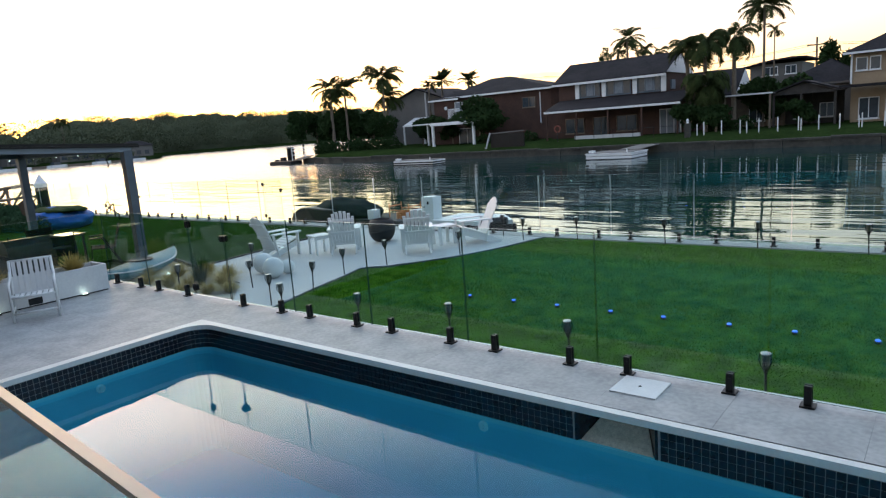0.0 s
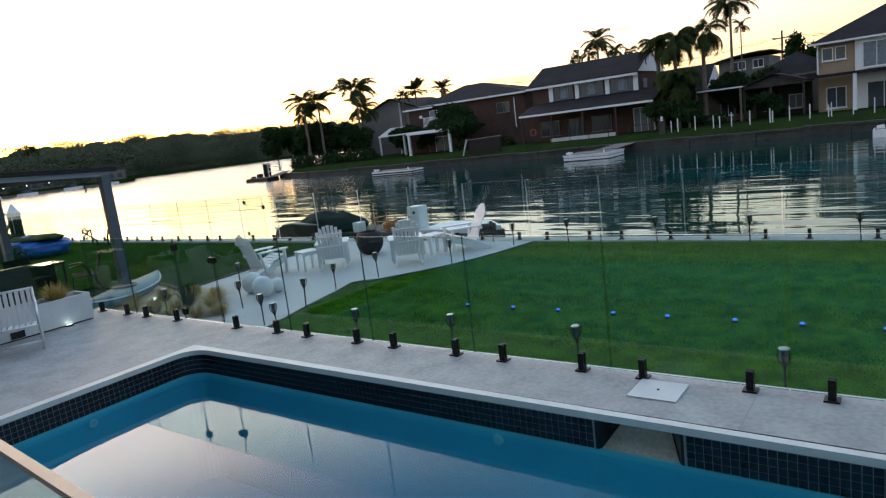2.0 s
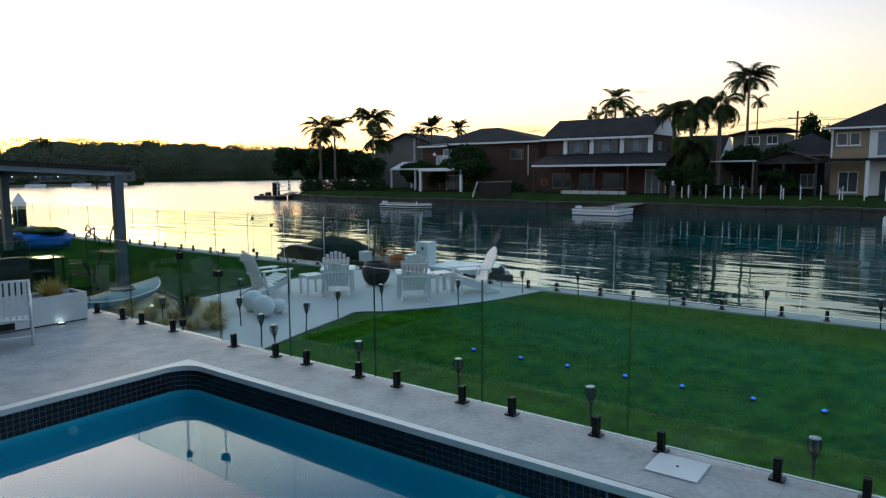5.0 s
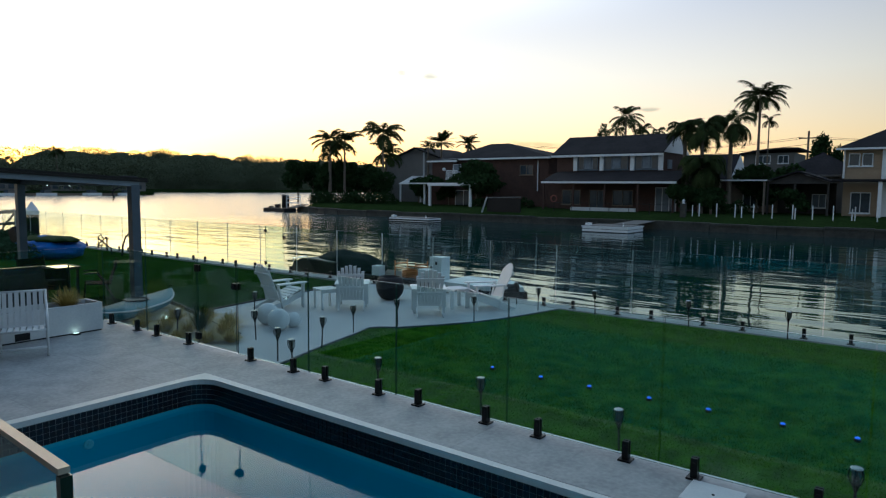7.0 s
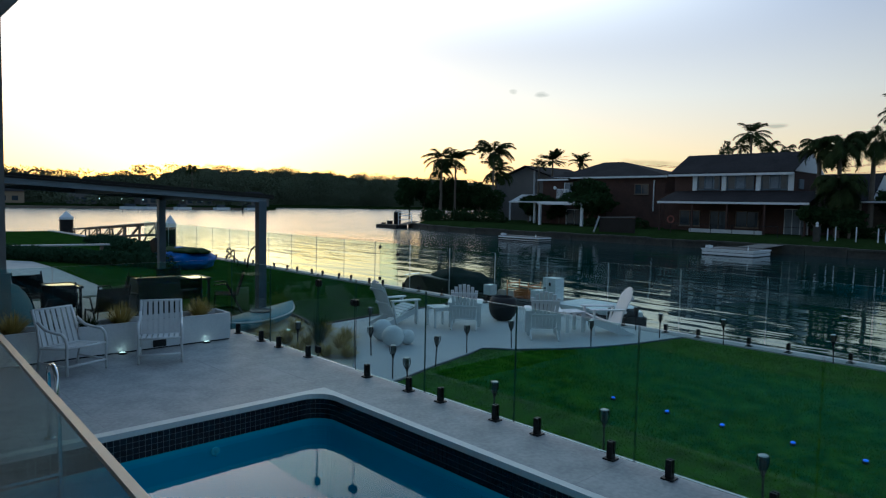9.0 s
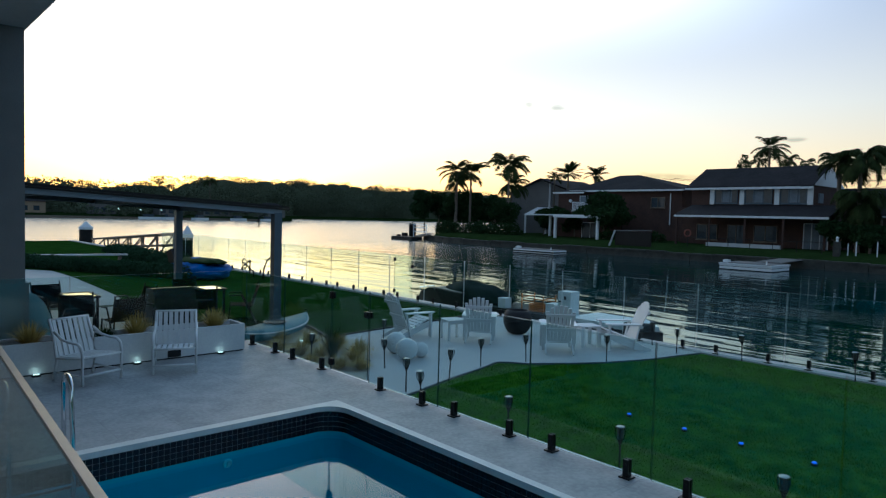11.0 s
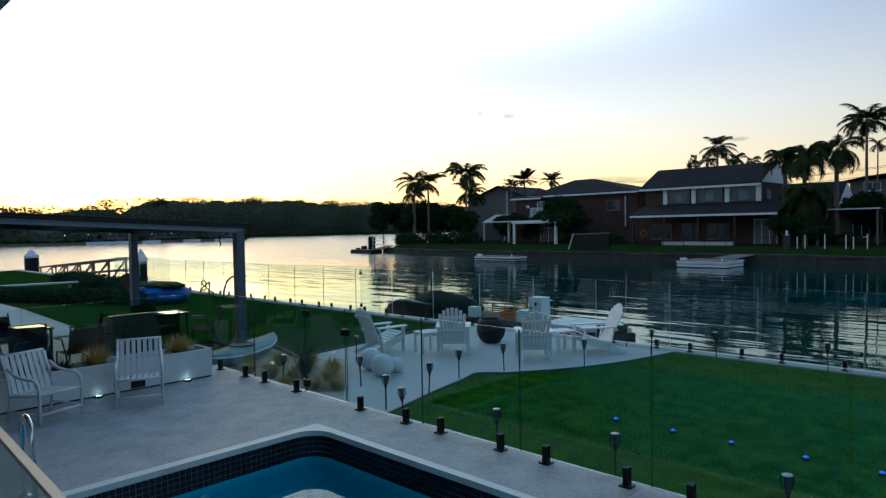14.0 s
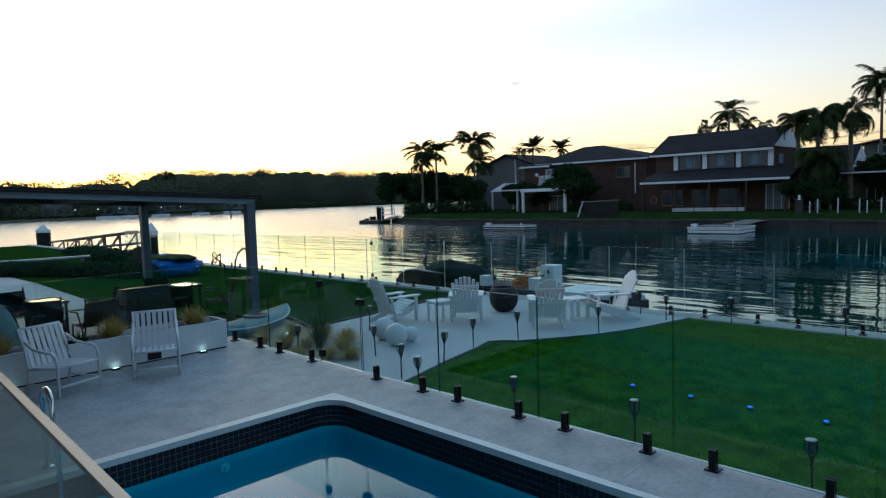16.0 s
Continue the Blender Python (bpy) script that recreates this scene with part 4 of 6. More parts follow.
tube(bm, [(-5.95, 1.42, 2.16), (-5.95, 1.30, 2.12), (-5.95, 1.26, 2.04), (-5.95, 1.29, 1.95), (-5.95, 1.27, 1.9)], 0.014, 6)
part("hook", bm, M_BLACK, perg)


def sling_chair(m):
    c = thing("dining_chair", m, "dark metal outdoor dining chair with a sling seat", "chair", "dining chairs")
    for sx in (-1, 1):
        x = 0.26 * sx
        bm = B()
        tube(bm, [(x, 0.26, 0), (x, 0.22, 0.42), (x, -0.2, 0.4), (x, -0.34, 0.86)], 0.014, 6)
        part("side_frame", bm, M_BLACK, c)
        bm = B()
        tube(bm, [(x, -0.3, 0), (x, -0.1, 0.42), (x, 0.02, 0.63), (x, 0.25, 0.62)], 0.014, 6)
        part("arm", bm, M_BLACK, c)
    bm = B()
    mm = Matrix.Translation((0, -0.2, 0.4)) @ Matrix.Rotation(radians(16), 4, "X")
    box(bm, -0.25, 0.25, -0.006, 0.006, 0.02, 0.42, mm)
    part("back_sling", bm, M_SLING, c)
    bm = B()
    box(bm, -0.25, 0.25, -0.2, 0.22, 0.405, 0.417)
    part("seat_sling", bm, M_SLING, c)
    return c


M_SLING = mat("black_mesh", (0.006, 0.006, 0.006), (0.010, 0.010, 0.010), 0.9, spec=0.05)
M_TABLE = mat("glass_tabletop", (0.10, 0.12, 0.12), (0.08, 0.09, 0.09), 0.04, bump=0)


def dining_table(x, y, lx, ly):
    t = thing("dining_table", pose(x, y, -0.1), "dark framed outdoor table with a shiny glass top", "table", "dining tables")
    bm = B()
    box(bm, -lx / 2, lx / 2, -ly / 2, ly / 2, 0.70, 0.712)
    part("glass_top", bm, M_TABLE, t)
    bm = B()
    for a in ((-lx / 2, lx / 2, -ly / 2 - 0.03, -ly / 2), (-lx / 2, lx / 2, ly / 2, ly / 2 + 0.03), (-lx / 2 - 0.03, -lx / 2, -ly / 2, ly / 2), (lx / 2, lx / 2 + 0.03, -ly / 2, ly / 2)):
        box(bm, *a, 0.68, 0.72)
    part("frame", bm, M_BLACK, t)
    for sx in (-1, 1):
        for sy in (-1, 1):
            bm = B()
            box(bm, sx * (lx / 2 - 0.02) - 0.02, sx * (lx / 2 - 0.02) + 0.02, sy * (ly / 2 - 0.02) - 0.02, sy * (ly / 2 - 0.02) + 0.02, 0, 0.68)
            part("leg", bm, M_BLACK, t)


dining_table(-6.7, -1.85, 0.75, 0.45)
dining_table(-6.75, 0.6, 0.62, 0.4)
s0 = sling_chair(facing(-5.7, -2.5, -0.1, -0.5, 0.85))
for x, y, dx, dy in ((-5.35, -1.5, -1, -0.1), (-7.6, -2.1, 1, 0.2), (-6.6, -0.95, 0.1, -1), (-6.1, 1.0, -0.4, -0.9), (-7.5, 0.5, 1, 0.1), (-6.2, -2.0, -0.9, 0.3), (-6.0, 0.15, -0.9, 0.4), (-6.9, -2.7, 0.2, 1)):
    copy_thing(s0, facing(x, y, -0.1, dx, dy))

bbq = thing("barbecue", pose(-5.9, -0.5, -0.1, 0, 0, 90), "dark covered gas barbecue on a trolley", "barbecue")
bm = B()
box(bm, -0.42, 0.42, -0.26, 0.26, 0.08, 0.6)
soften(bm, 0.02)
part("cabinet", bm, M_BLACK, bbq)
bm = B()
prism(bm, [(-0.26, 0.6), (0.26, 0.6), (0.27, 0.7), (0.18, 0.84), (-0.1, 0.86), (-0.25, 0.75)], -0.38, 0.38)
bmesh.ops.rotate(bm, verts=bm.verts, cent=(0, 0, 0), matrix=Matrix(((0, 0, 1), (1, 0, 0), (0, 1, 0))))
part("hood", bm, M_BLACK, bbq)
for sx in (-1, 1):
    bm = B()
    box(bm, sx * 0.6 - 0.17, sx * 0.6 + 0.17, -0.22, 0.22, 0.58, 0.61)
    part("side_shelf", bm, M_PLAST, bbq)
    bm = B()
    rod(bm, (sx * 0.36, -0.2, 0.04), (sx * 0.36, -0.16, 0.04), 0.04, seg=12)
    part("wheel", bm, M_PLAST, bbq)
umb = thing("covered_lounger", pose(-5.2, -2.95, -0.1), "teal grey covered lounger under the pergola", "furniture")
bm = B()
bmesh.ops.create_icosphere(bm, subdivisions=3, radius=0.5)
for v in bm.verts:
    v.co = Vector((v.co.x * 0.85, v.co.y * 0.7, max(0, v.co.z * 1.25 + 0.35 + 0.04 * noise.noise(v.co * 5))))
part("cover", bm, M_COVER, umb, smooth=True)

# long pale bench plank in the next garden
bench = thing("garden_bench", pose(-24.9, 2.4, -0.24, 0, 0, 82), "long pale plank bench in the next garden", "bench")
bm = B()
box(bm, -1.8, 1.9, -0.2, 0.2, 0.36, 0.42)
soften(bm, 0.01)
part("plank", bm, M_CONC, bench, "weathered pale plank")
for x in (-1.5, 0.0, 1.6):
    bm = B()
    box(bm, x - 0.06, x + 0.06, -0.15, 0.15, 0, 0.36)
    part("leg", bm, M_TIMBER, bench)

# kayak lying on the bed
kay = thing("kayak", pose(-5.05, 1.2, -0.23, 0, 0, 122), "pale blue plastic kayak lying on the ground", "kayak")
bm = B()
rings = []
for i in range(17):
    u = i / 16 * 2 - 1
    wdt, rise = 0.38 * (1 - abs(u) ** 2.6) + 0.02, 0.11 * abs(u) ** 3
    prof = []
    for k in range(12):
        a = 6.28319 * k / 12
        prof.append(bm.verts.new((u * 1.3, wdt * math.cos(a), 0.19 + rise * 0.8 + (0.19 if math.sin(a) < 0 else 0.10) * (1 - 0.45 * abs(u) ** 3) * math.sin(a))))
    rings.append(prof)
for a, b in zip(rings, rings[1:]):
    for k in range(12):
        bm.faces.new((a[k], a[(k + 1) % 12], b[(k + 1) % 12], b[k]))
bm.faces.new(rings[0][::-1])
bm.faces.new(rings[-1])
part("hull", bm, M_KAYAK, kay, smooth=True)
bm = B()
lathe(bm, [(0.2, 0.28), (0.23, 0.315), (0.2, 0.32), (0.16, 0.30)], 20)
part("cockpit_rim", bm, M_PLAST, kay)
for u in (-1.27, 1.27):
    bm = B()
    tube(bm, [(u, -0.03, 0.33), (u, -0.04, 0.38), (u, 0.04, 0.38), (u, 0.03, 0.33)], 0.008, 6)
    part("carry_handle", bm, M_PLAST, kay)
for sy in (-1, 1):
    bm = B()
    tube(bm, [(1.28 * k / 8, sy * (0.385 * (1 - abs(k / 8) ** 2.6) + 0.02), 0.205 + 0.088 * abs(k / 8) ** 3) for k in range(-8, 9)], 0.014, 6)
    part("gunwale", bm, M_WHITE, kay, "pale rubbing strip", smooth=True)

# tender under a blue cover
tend = thing("covered_dinghy", pose(-16.9, 4.5, -0.24, 0, 0, 12), "small dinghy under a crumpled blue cover", "boat")
bm = B()
bmesh.ops.create_icosphere(bm, subdivisions=4, radius=1.0)
for v in bm.verts:
    c = v.co.copy()
    r = 1 + 0.13 * noise.noise(c * 2.3) + 0.08 * noise.noise(c * 6) + 0.03 * noise.noise(c * 14)
    v.co = Vector((c.x * 1.3 * r, c.y * 0.85 * r, max(0.0, (c.z * 0.42 + 0.28) * r)))
part("cover", bm, M_BLUE, tend, smooth=True)
bm = B()
bmesh.ops.create_icosphere(bm, subdivisions=3, radius=1.0)
for v in bm.verts:
    c = v.co
    v.co = Vector((c.x * 1.15 + 0.15, c.y * 0.62, 0.62 + c.z * 0.10 + 0.09 * noise.noise(c * 3.5) + 0.03 * noise.noise(c * 9)))
part("rolled_canvas", bm, M_LEAF, tend, "dark green rolled canvas", smooth=True)
bm = B()
box(bm, -1.85, -1.5, -0.18, 0.18, 0.45, 0.95, Matrix.Translation((-1.68, 0, 0.7)) @ Matrix.Rotation(radians(-22), 4, "Y") @ Matrix.Translation((1.68, 0, -0.7)))
soften(bm, 0.07)
rod(bm, (-1.6, 0, 0.5), (-1.35, 0, 0.0), 0.06)
part("outboard_motor", bm, M_BLACK, tend)
# hoops beside the seawall
hoop = thing("hose_hoop", pose(-15.2, 6.35, -0.24), "dark curved hoop standing at the seawall", "hoop")
bm = B()
tube(bm, [(-0.55, 0, 0.0), (-0.48, 0, 0.35), (-0.25, 0, 0.68), (0.1, 0, 0.85), (0.45, 0, 0.85)], 0.035, 8)
part("hoop", bm, M_BLACK, hoop)
bike = thing("folded_trolley", pose(-16.9, 6.35, -0.24), "dark folded boat trolley by the seawall", "trolley")
for a, b in (((-0.5, 0, 0.5), (0.4, 0, 0.2)), ((-0.45, 0, 0.35), (0.1, 0, 0.6)), ((0.4, 0, 0.0), (0.4, 0, 0.25)), ((0.1, 0, 0.6), (0.1, 0, 0.1))):
    bm = B()
    rod(bm, a, b, 0.025)
    part("bar", bm, M_BLACK, bike)
bm = B()
tube(bm, [(-0.35 + 0.2 * math.cos(0.5236 * k), 0, 0.45 + 0.2 * math.sin(0.5236 * k)) for k in range(13)], 0.02, 6)
part("wheel", bm, M_BLACK, bike)


def pile(x, y, top, w=0.52):
    p = thing("mooring_pile", pose(x, y, -3), "dark mooring pile with a pointed white cap", "pile", "mooring piles")
    bm = B()
    rod(bm, (0, 0, 0), (0, 0, top + 3 - 0.25), w, seg=16)
    part("shaft", bm, M_BLACK, p)
    bm = B()
    lathe(bm, [(w + 0.03, top + 3 - 0.25), (w + 0.03, top + 3 - 0.1), (0.03, top + 3 + 0.35)], 16)
    part("cap", bm, M_WHITE, p)


pile(-46.4, 7.9, 0.85, 0.45)
pile(-27.1, 7.9, 1.05, 0.27)
gang = thing("gangway", pose(0, 7.7, 0), "dark timber gangway with rails down to a pontoon", "gangway")
for dy in (0, 0.9):
    for nm, z in (("top_rail", 0.95), ("lower_rail", 0.35)):
        bm = B()
        rod(bm, (-44, dy, z - 0.95), (-28.5, dy, z), 0.06)
        part(nm, bm, M_TIMBER, gang)
    for i in range(7):
        x = -43.5 + 2.5 * i
        bm = B()
        rod(bm, (x, dy, -0.8 + 0.05 * i), (x, dy, 0.0 + (x + 44) * 0.0613), 0.05)
        part("post", bm, M_TIMBER, gang)
        if i < 6:
            bm = B()
            rod(bm, (x, dy, -0.7 + 0.05 * i), (x + 2.5, dy, (x + 46.5) * 0.0613 - 0.05), 0.04)
            part("brace", bm, M_TIMBER, gang)
bm = B()
sloped(bm, -44, -28, 0.0, -0.75, 0.9, -0.75, 0.08)
part("deck", bm, M_TIMBER, gang)


# ---- foliage ----
def leaves(blobs, n, size, seed, flat=0.6):
    """Leaf quads spread through ellipsoids (x, y, z, rx, ry, rz)."""
    rg = np.random.default_rng(seed)
    vol = np.array([b[3] * b[4] * b[5] for b in blobs]) ** 0.67
    which = rg.choice(len(blobs), n, p=vol / vol.sum())
    bl = np.array(blobs)[which]
    d = rg.normal(size=(n, 3))
    d /= np.linalg.norm(d, axis=1)[:, None]
    rad = rg.uniform(0.25, 1.0, n) ** 0.45
    rad *= 1 + 0.16 * np.sin(d[:, 0] * 5 + which) * np.cos(d[:, 2] * 6 + which * 2)
    c = bl[:, :3] + d * bl[:, 3:] * rad[:, None]
    u = rg.normal(size=(n, 3))
    u /= np.linalg.norm(u, axis=1)[:, None]
    v = np.cross(u, rg.normal(size=(n, 3)))
    v /= np.linalg.norm(v, axis=1)[:, None]
    s = size * rg.uniform(0.6, 1.4, n)[:, None]
    q = np.stack([c - u * s, c - v * s * flat, c + u * s, c + v * s * flat], 1).reshape(-1, 3)
    return q, np.arange(4 * n).reshape(-1, 4).tolist()


def tree(x, y, z, h, r, seed, n=2600, size=0.16, label="dense dark green tree on the bank", name="tree"):
    t = thing(name, pose(x, y, z), label, "tree", "trees")
    rg = random.Random(seed)
    bm = B()
    tube(bm, [(0, 0, -0.2), (0.05, 0, h * 0.25), (-0.05, 0.04, h * 0.55)], [0.14, 0.11, 0.07], 7)
    blobs = []
    for i in range(7):
        a, rr = rg.uniform(0, 6.28), r * rg.uniform(0.15, 0.6)
        p = (rr * math.cos(a), rr * math.sin(a), h * rg.uniform(0.4, 0.82))
        blobs.append((*p, r * rg.uniform(0.35, 0.6), r * rg.uniform(0.35, 0.6), h * rg.uniform(0.13, 0.22)))
        tube(bm, [(0, 0, h * 0.3), (p[0] * 0.5, p[1] * 0.5, h * 0.45), p], [0.06, 0.045, 0.02], 5)
    part("trunk", bm, M_TRUNK, t)
    v, f = leaves(blobs, n, size, seed)
    ob = new("crown", raw("crown", v, f, M_LEAF))
    ob.parent = t
    return t


def palm(x, y, z0, zc, r, seed, fronds=20, droop=1.0, trunk=0.16, lean=0.0, label="tall palm tree with feathery fronds"):
    """A palm whose crown sits at zc."""
    t = thing("palm_tree", pose(x, y, z0), label, "palm tree", "palms")
    rg = random.Random(seed)
    H = zc - z0
    bm = B()
    tube(bm, [(lean * (1 - k / 6) ** 2 * -1, 0, H * k / 6 - (0.3 if k == 0 else 0)) for k in range(7)], [trunk * (1.25 - 0.5 * k / 6) for k in range(7)], 9)
    part("trunk", bm, M_TRUNK, t, smooth=True)
    vs, fs = [], []
    for i in range(fronds):
        az = 6.28319 * i / fronds * 2.4 + rg.uniform(-0.3, 0.3)
        el = rg.uniform(-0.35, 1.25)
        L = r * rg.uniform(0.8, 1.12)
        d = Vector((math.cos(az), math.sin(az), 0))
        sd = Vector((-d.y, d.x, 0))
        pts, p, ang = [], Vector((0, 0, H)), el
        for k in range(15):
            pts.append(p.copy())
            p = p + (d * math.cos(ang) + Vector((0, 0, math.sin(ang)))) * L / 14
            ang -= droop * (0.05 + 0.011 * k)
        for k in range(14):
            a, b = pts[k], pts[k + 1]
            n0 = len(vs)
            wd = 0.022 * (1.1 - k / 14)
            vs += [a - sd * wd, a + sd * wd, b + sd * wd * 0.9, b - sd * wd * 0.9]
            fs.append((n0, n0 + 1, n0 + 2, n0 + 3))
            if k < 2:
                continue
            fl = r * 0.27 * math.sin(math.pi * (0.15 + 0.8 * k / 14)) + 0.1
            for s in (-1, 1):
                for hh in (0.0, 0.25, 0.5, 0.75):
                    o = a.lerp(b, hh)
                    along = (b - a).normalized()
                    tip = o + sd * s * fl * 0.75 + along * fl * 0.5 + Vector((0, 0, -fl * rg.uniform(0.1, 0.8) * droop)) + sd * fl * rg.uniform(-0.12, 0.12)
                    n0 = len(vs)
                    vs += [o, o + along * 0.085 * r / 2.4, tip]
                    fs.append((n0, n0 + 1, n0 + 2))
    ob = new("crown", raw("crown", vs, fs, M_FROND))
    ob.parent = t
    if droop > 1.2:
        bm = B()
        for k in range(14):
            a = rg.uniform(0, 6.28)
            tube(bm, [(0, 0, H - 0.1), (0.25 * math.cos(a), 0.25 * math.sin(a), H - 0.5), (0.3 * math.cos(a), 0.3 * math.sin(a), H - rg.uniform(1.0, 1.7))], [0.05, 0.05, 0.02], 4)
        part("dead_skirt", bm, M_DRYFROND, t, "hanging dry brown fronds")
    return t


G = -0.25
palm(-64.6, 62, G, 9.0, 3.2, 1, 22, 0.85)
palm(-62.2, 62.5, G, 8.7, 3.0, 2, 22, 0.8)
palm(-65.9, 63, G, 7.2, 2.2, 18, 16, 1.0)
palm(-54.3, 62, G, 9.4, 3.4, 3, 28, 0.95)
palm(-55.6, 64, G, 6.9, 2.9, 4, 22, 1.0)
palm(-50.4, 70, G, 8.7, 2.2, 5, 40, 0.3, label="spiky upright palm behind the brick house")
palm(-45.8, 70, G, 8.3, 1.9, 6, 24, 0.65, label="small palm behind the brick house")
palm(-53.6, 71, G, 8.2, 1.5, 16, 16, 0.8, label="small palm behind the grey house")
palm(-25.3, 75, G, 11.3, 2.6, 7, 22, 0.8)
palm(-23.5, 76, G, 9.8, 1.7, 8, 18, 1.2)
palm(-26.9, 76, G, 9.8, 1.5, 9, 16, 1.0)
palm(-21.7, 76, G, 9.4, 1.3, 19, 14, 1.2)
palm(-11.3, 58.8, G, 7.9, 2.7, 10, 30, 1.3, 0.2, label="drooping palm in front of the brick house")
palm(-13.1, 59.5, G, 7.8, 2.4, 11, 26, 1.25, 0.2, label="drooping palm in front of the brick house")
palm(-10.9, 57.5, G, 4.3, 2.7, 12, 34, 1.6, 0.2, label="low drooping palm near the seawall")
palm(-9.1, 60, G, 8.4, 2.6, 13, 22, 1.35, 0.2, label="drooping palm beside the brick house")
palm(-9.9, 75, G, 12.6, 3.1, 24, 28, 0.85, 0.15, label="very tall slender palm against the sky")
palm(-9.3, 77, G, 10.2, 1.3, 15, 12, 1.0, 0.08)
tree(-28.7, 77, G, 10.9, 1.9, 30, 3600, 0.17)
tree(-7.2, 62.5, G, 5.6, 2.4, 38, 4600, 0.17, "leafy dark tree before the low houses")
tree(-3.6, 60.2, G, 3.0, 1.5, 39, 2600, 0.14, "low dark shrub before the low houses")
tree(-37.2, 59.5, G, 6.2, 4.0, 31, 8500, 0.17, "round dark shrubby tree before the brick house")
tree(-53.2, 60, G, 4.8, 2.4, 32, 3600, 0.17, "small dark tree by the grey house")
tree(-12.2, 56.9, G, 3.2, 1.9, 33, 3200, 0.13, "dense shrub beside the veranda")
tree(-9.8, 56.8, G, 3.0, 2.0, 34, 3000, 0.13, "dense shrub beside the veranda")
tree(-5.6, 70, G, 5.2, 2.6, 35, 2600, 0.2)
tree(-4.1, 79, G, 8.9, 1.25, 36, 5200, 0.15, "narrow dark conifer behind the roofs")
tree(-2.7, 79, G, 8.3, 1.1, 37, 4600, 0.15, "narrow dark conifer behind the roofs")
random.seed(21)
for i in range(15):
    x = -60 - 1.6 * i + random.uniform(-1, 1)
    tree(x if x > -78 else -60 - random.uniform(0, 15), random.uniform(64, 84), G, random.uniform(5.0, 7.2), random.uniform(2.4, 3.6), 50 + i, 2600, 0.24)
for i in range(5):
    tree(-50 + 2.3 * i, 63.5 + random.uniform(-2, 1), G, random.uniform(3.2, 5), random.uniform(1.6, 2.4), 80 + i, 2000, 0.18)
v, f = leaves([(-62 + 1.5 * i, 57.5 + random.uniform(-1, 1), 0.5, 1.4, 1.0, 1.2) for i in range(9)] + [(-36 + 3 * i, 58.5, 0.3, 1.3, 0.8, 0.9) for i in range(3)]
              + [(-10 + 2 * i, 58.6, 0.4, 1.3, 0.7, 0.9) for i in range(2)], 14000, 0.12, 7)
tagged(new("bank_shrubs", raw("bank_shrubs", v, f, M_LEAF)), "low dark shrubs along the far bank", "shrubs", kind="stuff")
v, f = leaves([(-26 + 9.5 * k / 22, -0.6 + 4.6 * k / 22, 0.0 + 0.03 * math.sin(k * 1.7), 0.42, 0.5, 0.30) for k in range(23)]
              + [(-31 + 0.9 * k, 5.6 + 0.3 * math.sin(k), -0.02, 0.8, 0.7, 0.30 + 0.08 * math.sin(k * 2.3)) for k in range(13)], 60000, 0.04, 8)
tagged(new("garden_hedge", raw("garden_hedge", v, f, M_HEDGE)), "dark clipped hedge in the next garden", "hedge", kind="stuff")
rg = np.random.default_rng(11)
blobs = []
for i in range(420):
    y = rg.uniform(-60, 125)
    blobs.append((-226 - rg.uniform(0, 30), y, 0.6 + rg.uniform(1.5, 9.4) ** 1.02, rg.uniform(2.5, 5), rg.uniform(2.5, 5.5), rg.uniform(1.2, 2.6)))
for i in range(60):
    blobs.append((-216 - rg.uniform(0, 3), rg.uniform(-60, 118), rg.uniform(0.8, 2.5), 2, rg.uniform(1.5, 4), rg.uniform(0.8, 1.8)))
for i in range(170):
    u = rg.uniform(0, 1)
    blobs.append((-310 - rg.uniform(0, 40), 100 + 235 * u, rg.uniform(2, 18.5), 6, rg.uniform(4, 8), rg.uniform(2.0, 4.0)))
for i in range(170):
    blobs.append((-735 - rg.uniform(0, 40), rg.uniform(320, 760), rg.uniform(4, 42), 10, rg.uniform(8, 16), rg.uniform(4, 8)))
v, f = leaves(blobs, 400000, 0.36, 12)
tagged(new("far_treeline", raw("far_treeline", v, f, M_HAZYLEAF)), "low wooded skyline beyond the water", "treeline", kind="stuff")
bm = B()
random.seed(4)
y = -220.0
while y < 900:
    near_part = y < 130
    w = random.uniform(3.5, 8.5) * (1 if near_part else 1.7 if y < 320 else 4.0)
    x = (-262 if near_part else -355 if y < 320 else -790) + random.uniform(-3, 3)
    base = 10.2 if near_part else 17.8 if y < 320 else 41.5
    hh = base + random.uniform(-1.1, 0.9) * base / 11 + 0.6 * math.sin(y * 0.09)
    for k in range(8):
        z = hh * (0.80 + 0.20 * math.sin(math.pi * (k + 0.5) / 8)) + random.uniform(-0.12, 0.12) * base / 11
        box(bm, x - 12, x, y + w * 1.15 * k / 8, y + w * 1.15 * (k + 1) / 8, 0, z)
    y += w
setting("far_ridge", bm, M_HAZYLEAF, "dark wooded ridge behind the far shore", "backdrop")
palm(-236, 96, 0, 13.4, 3.6, 17, 18, 1.1, 0.35)


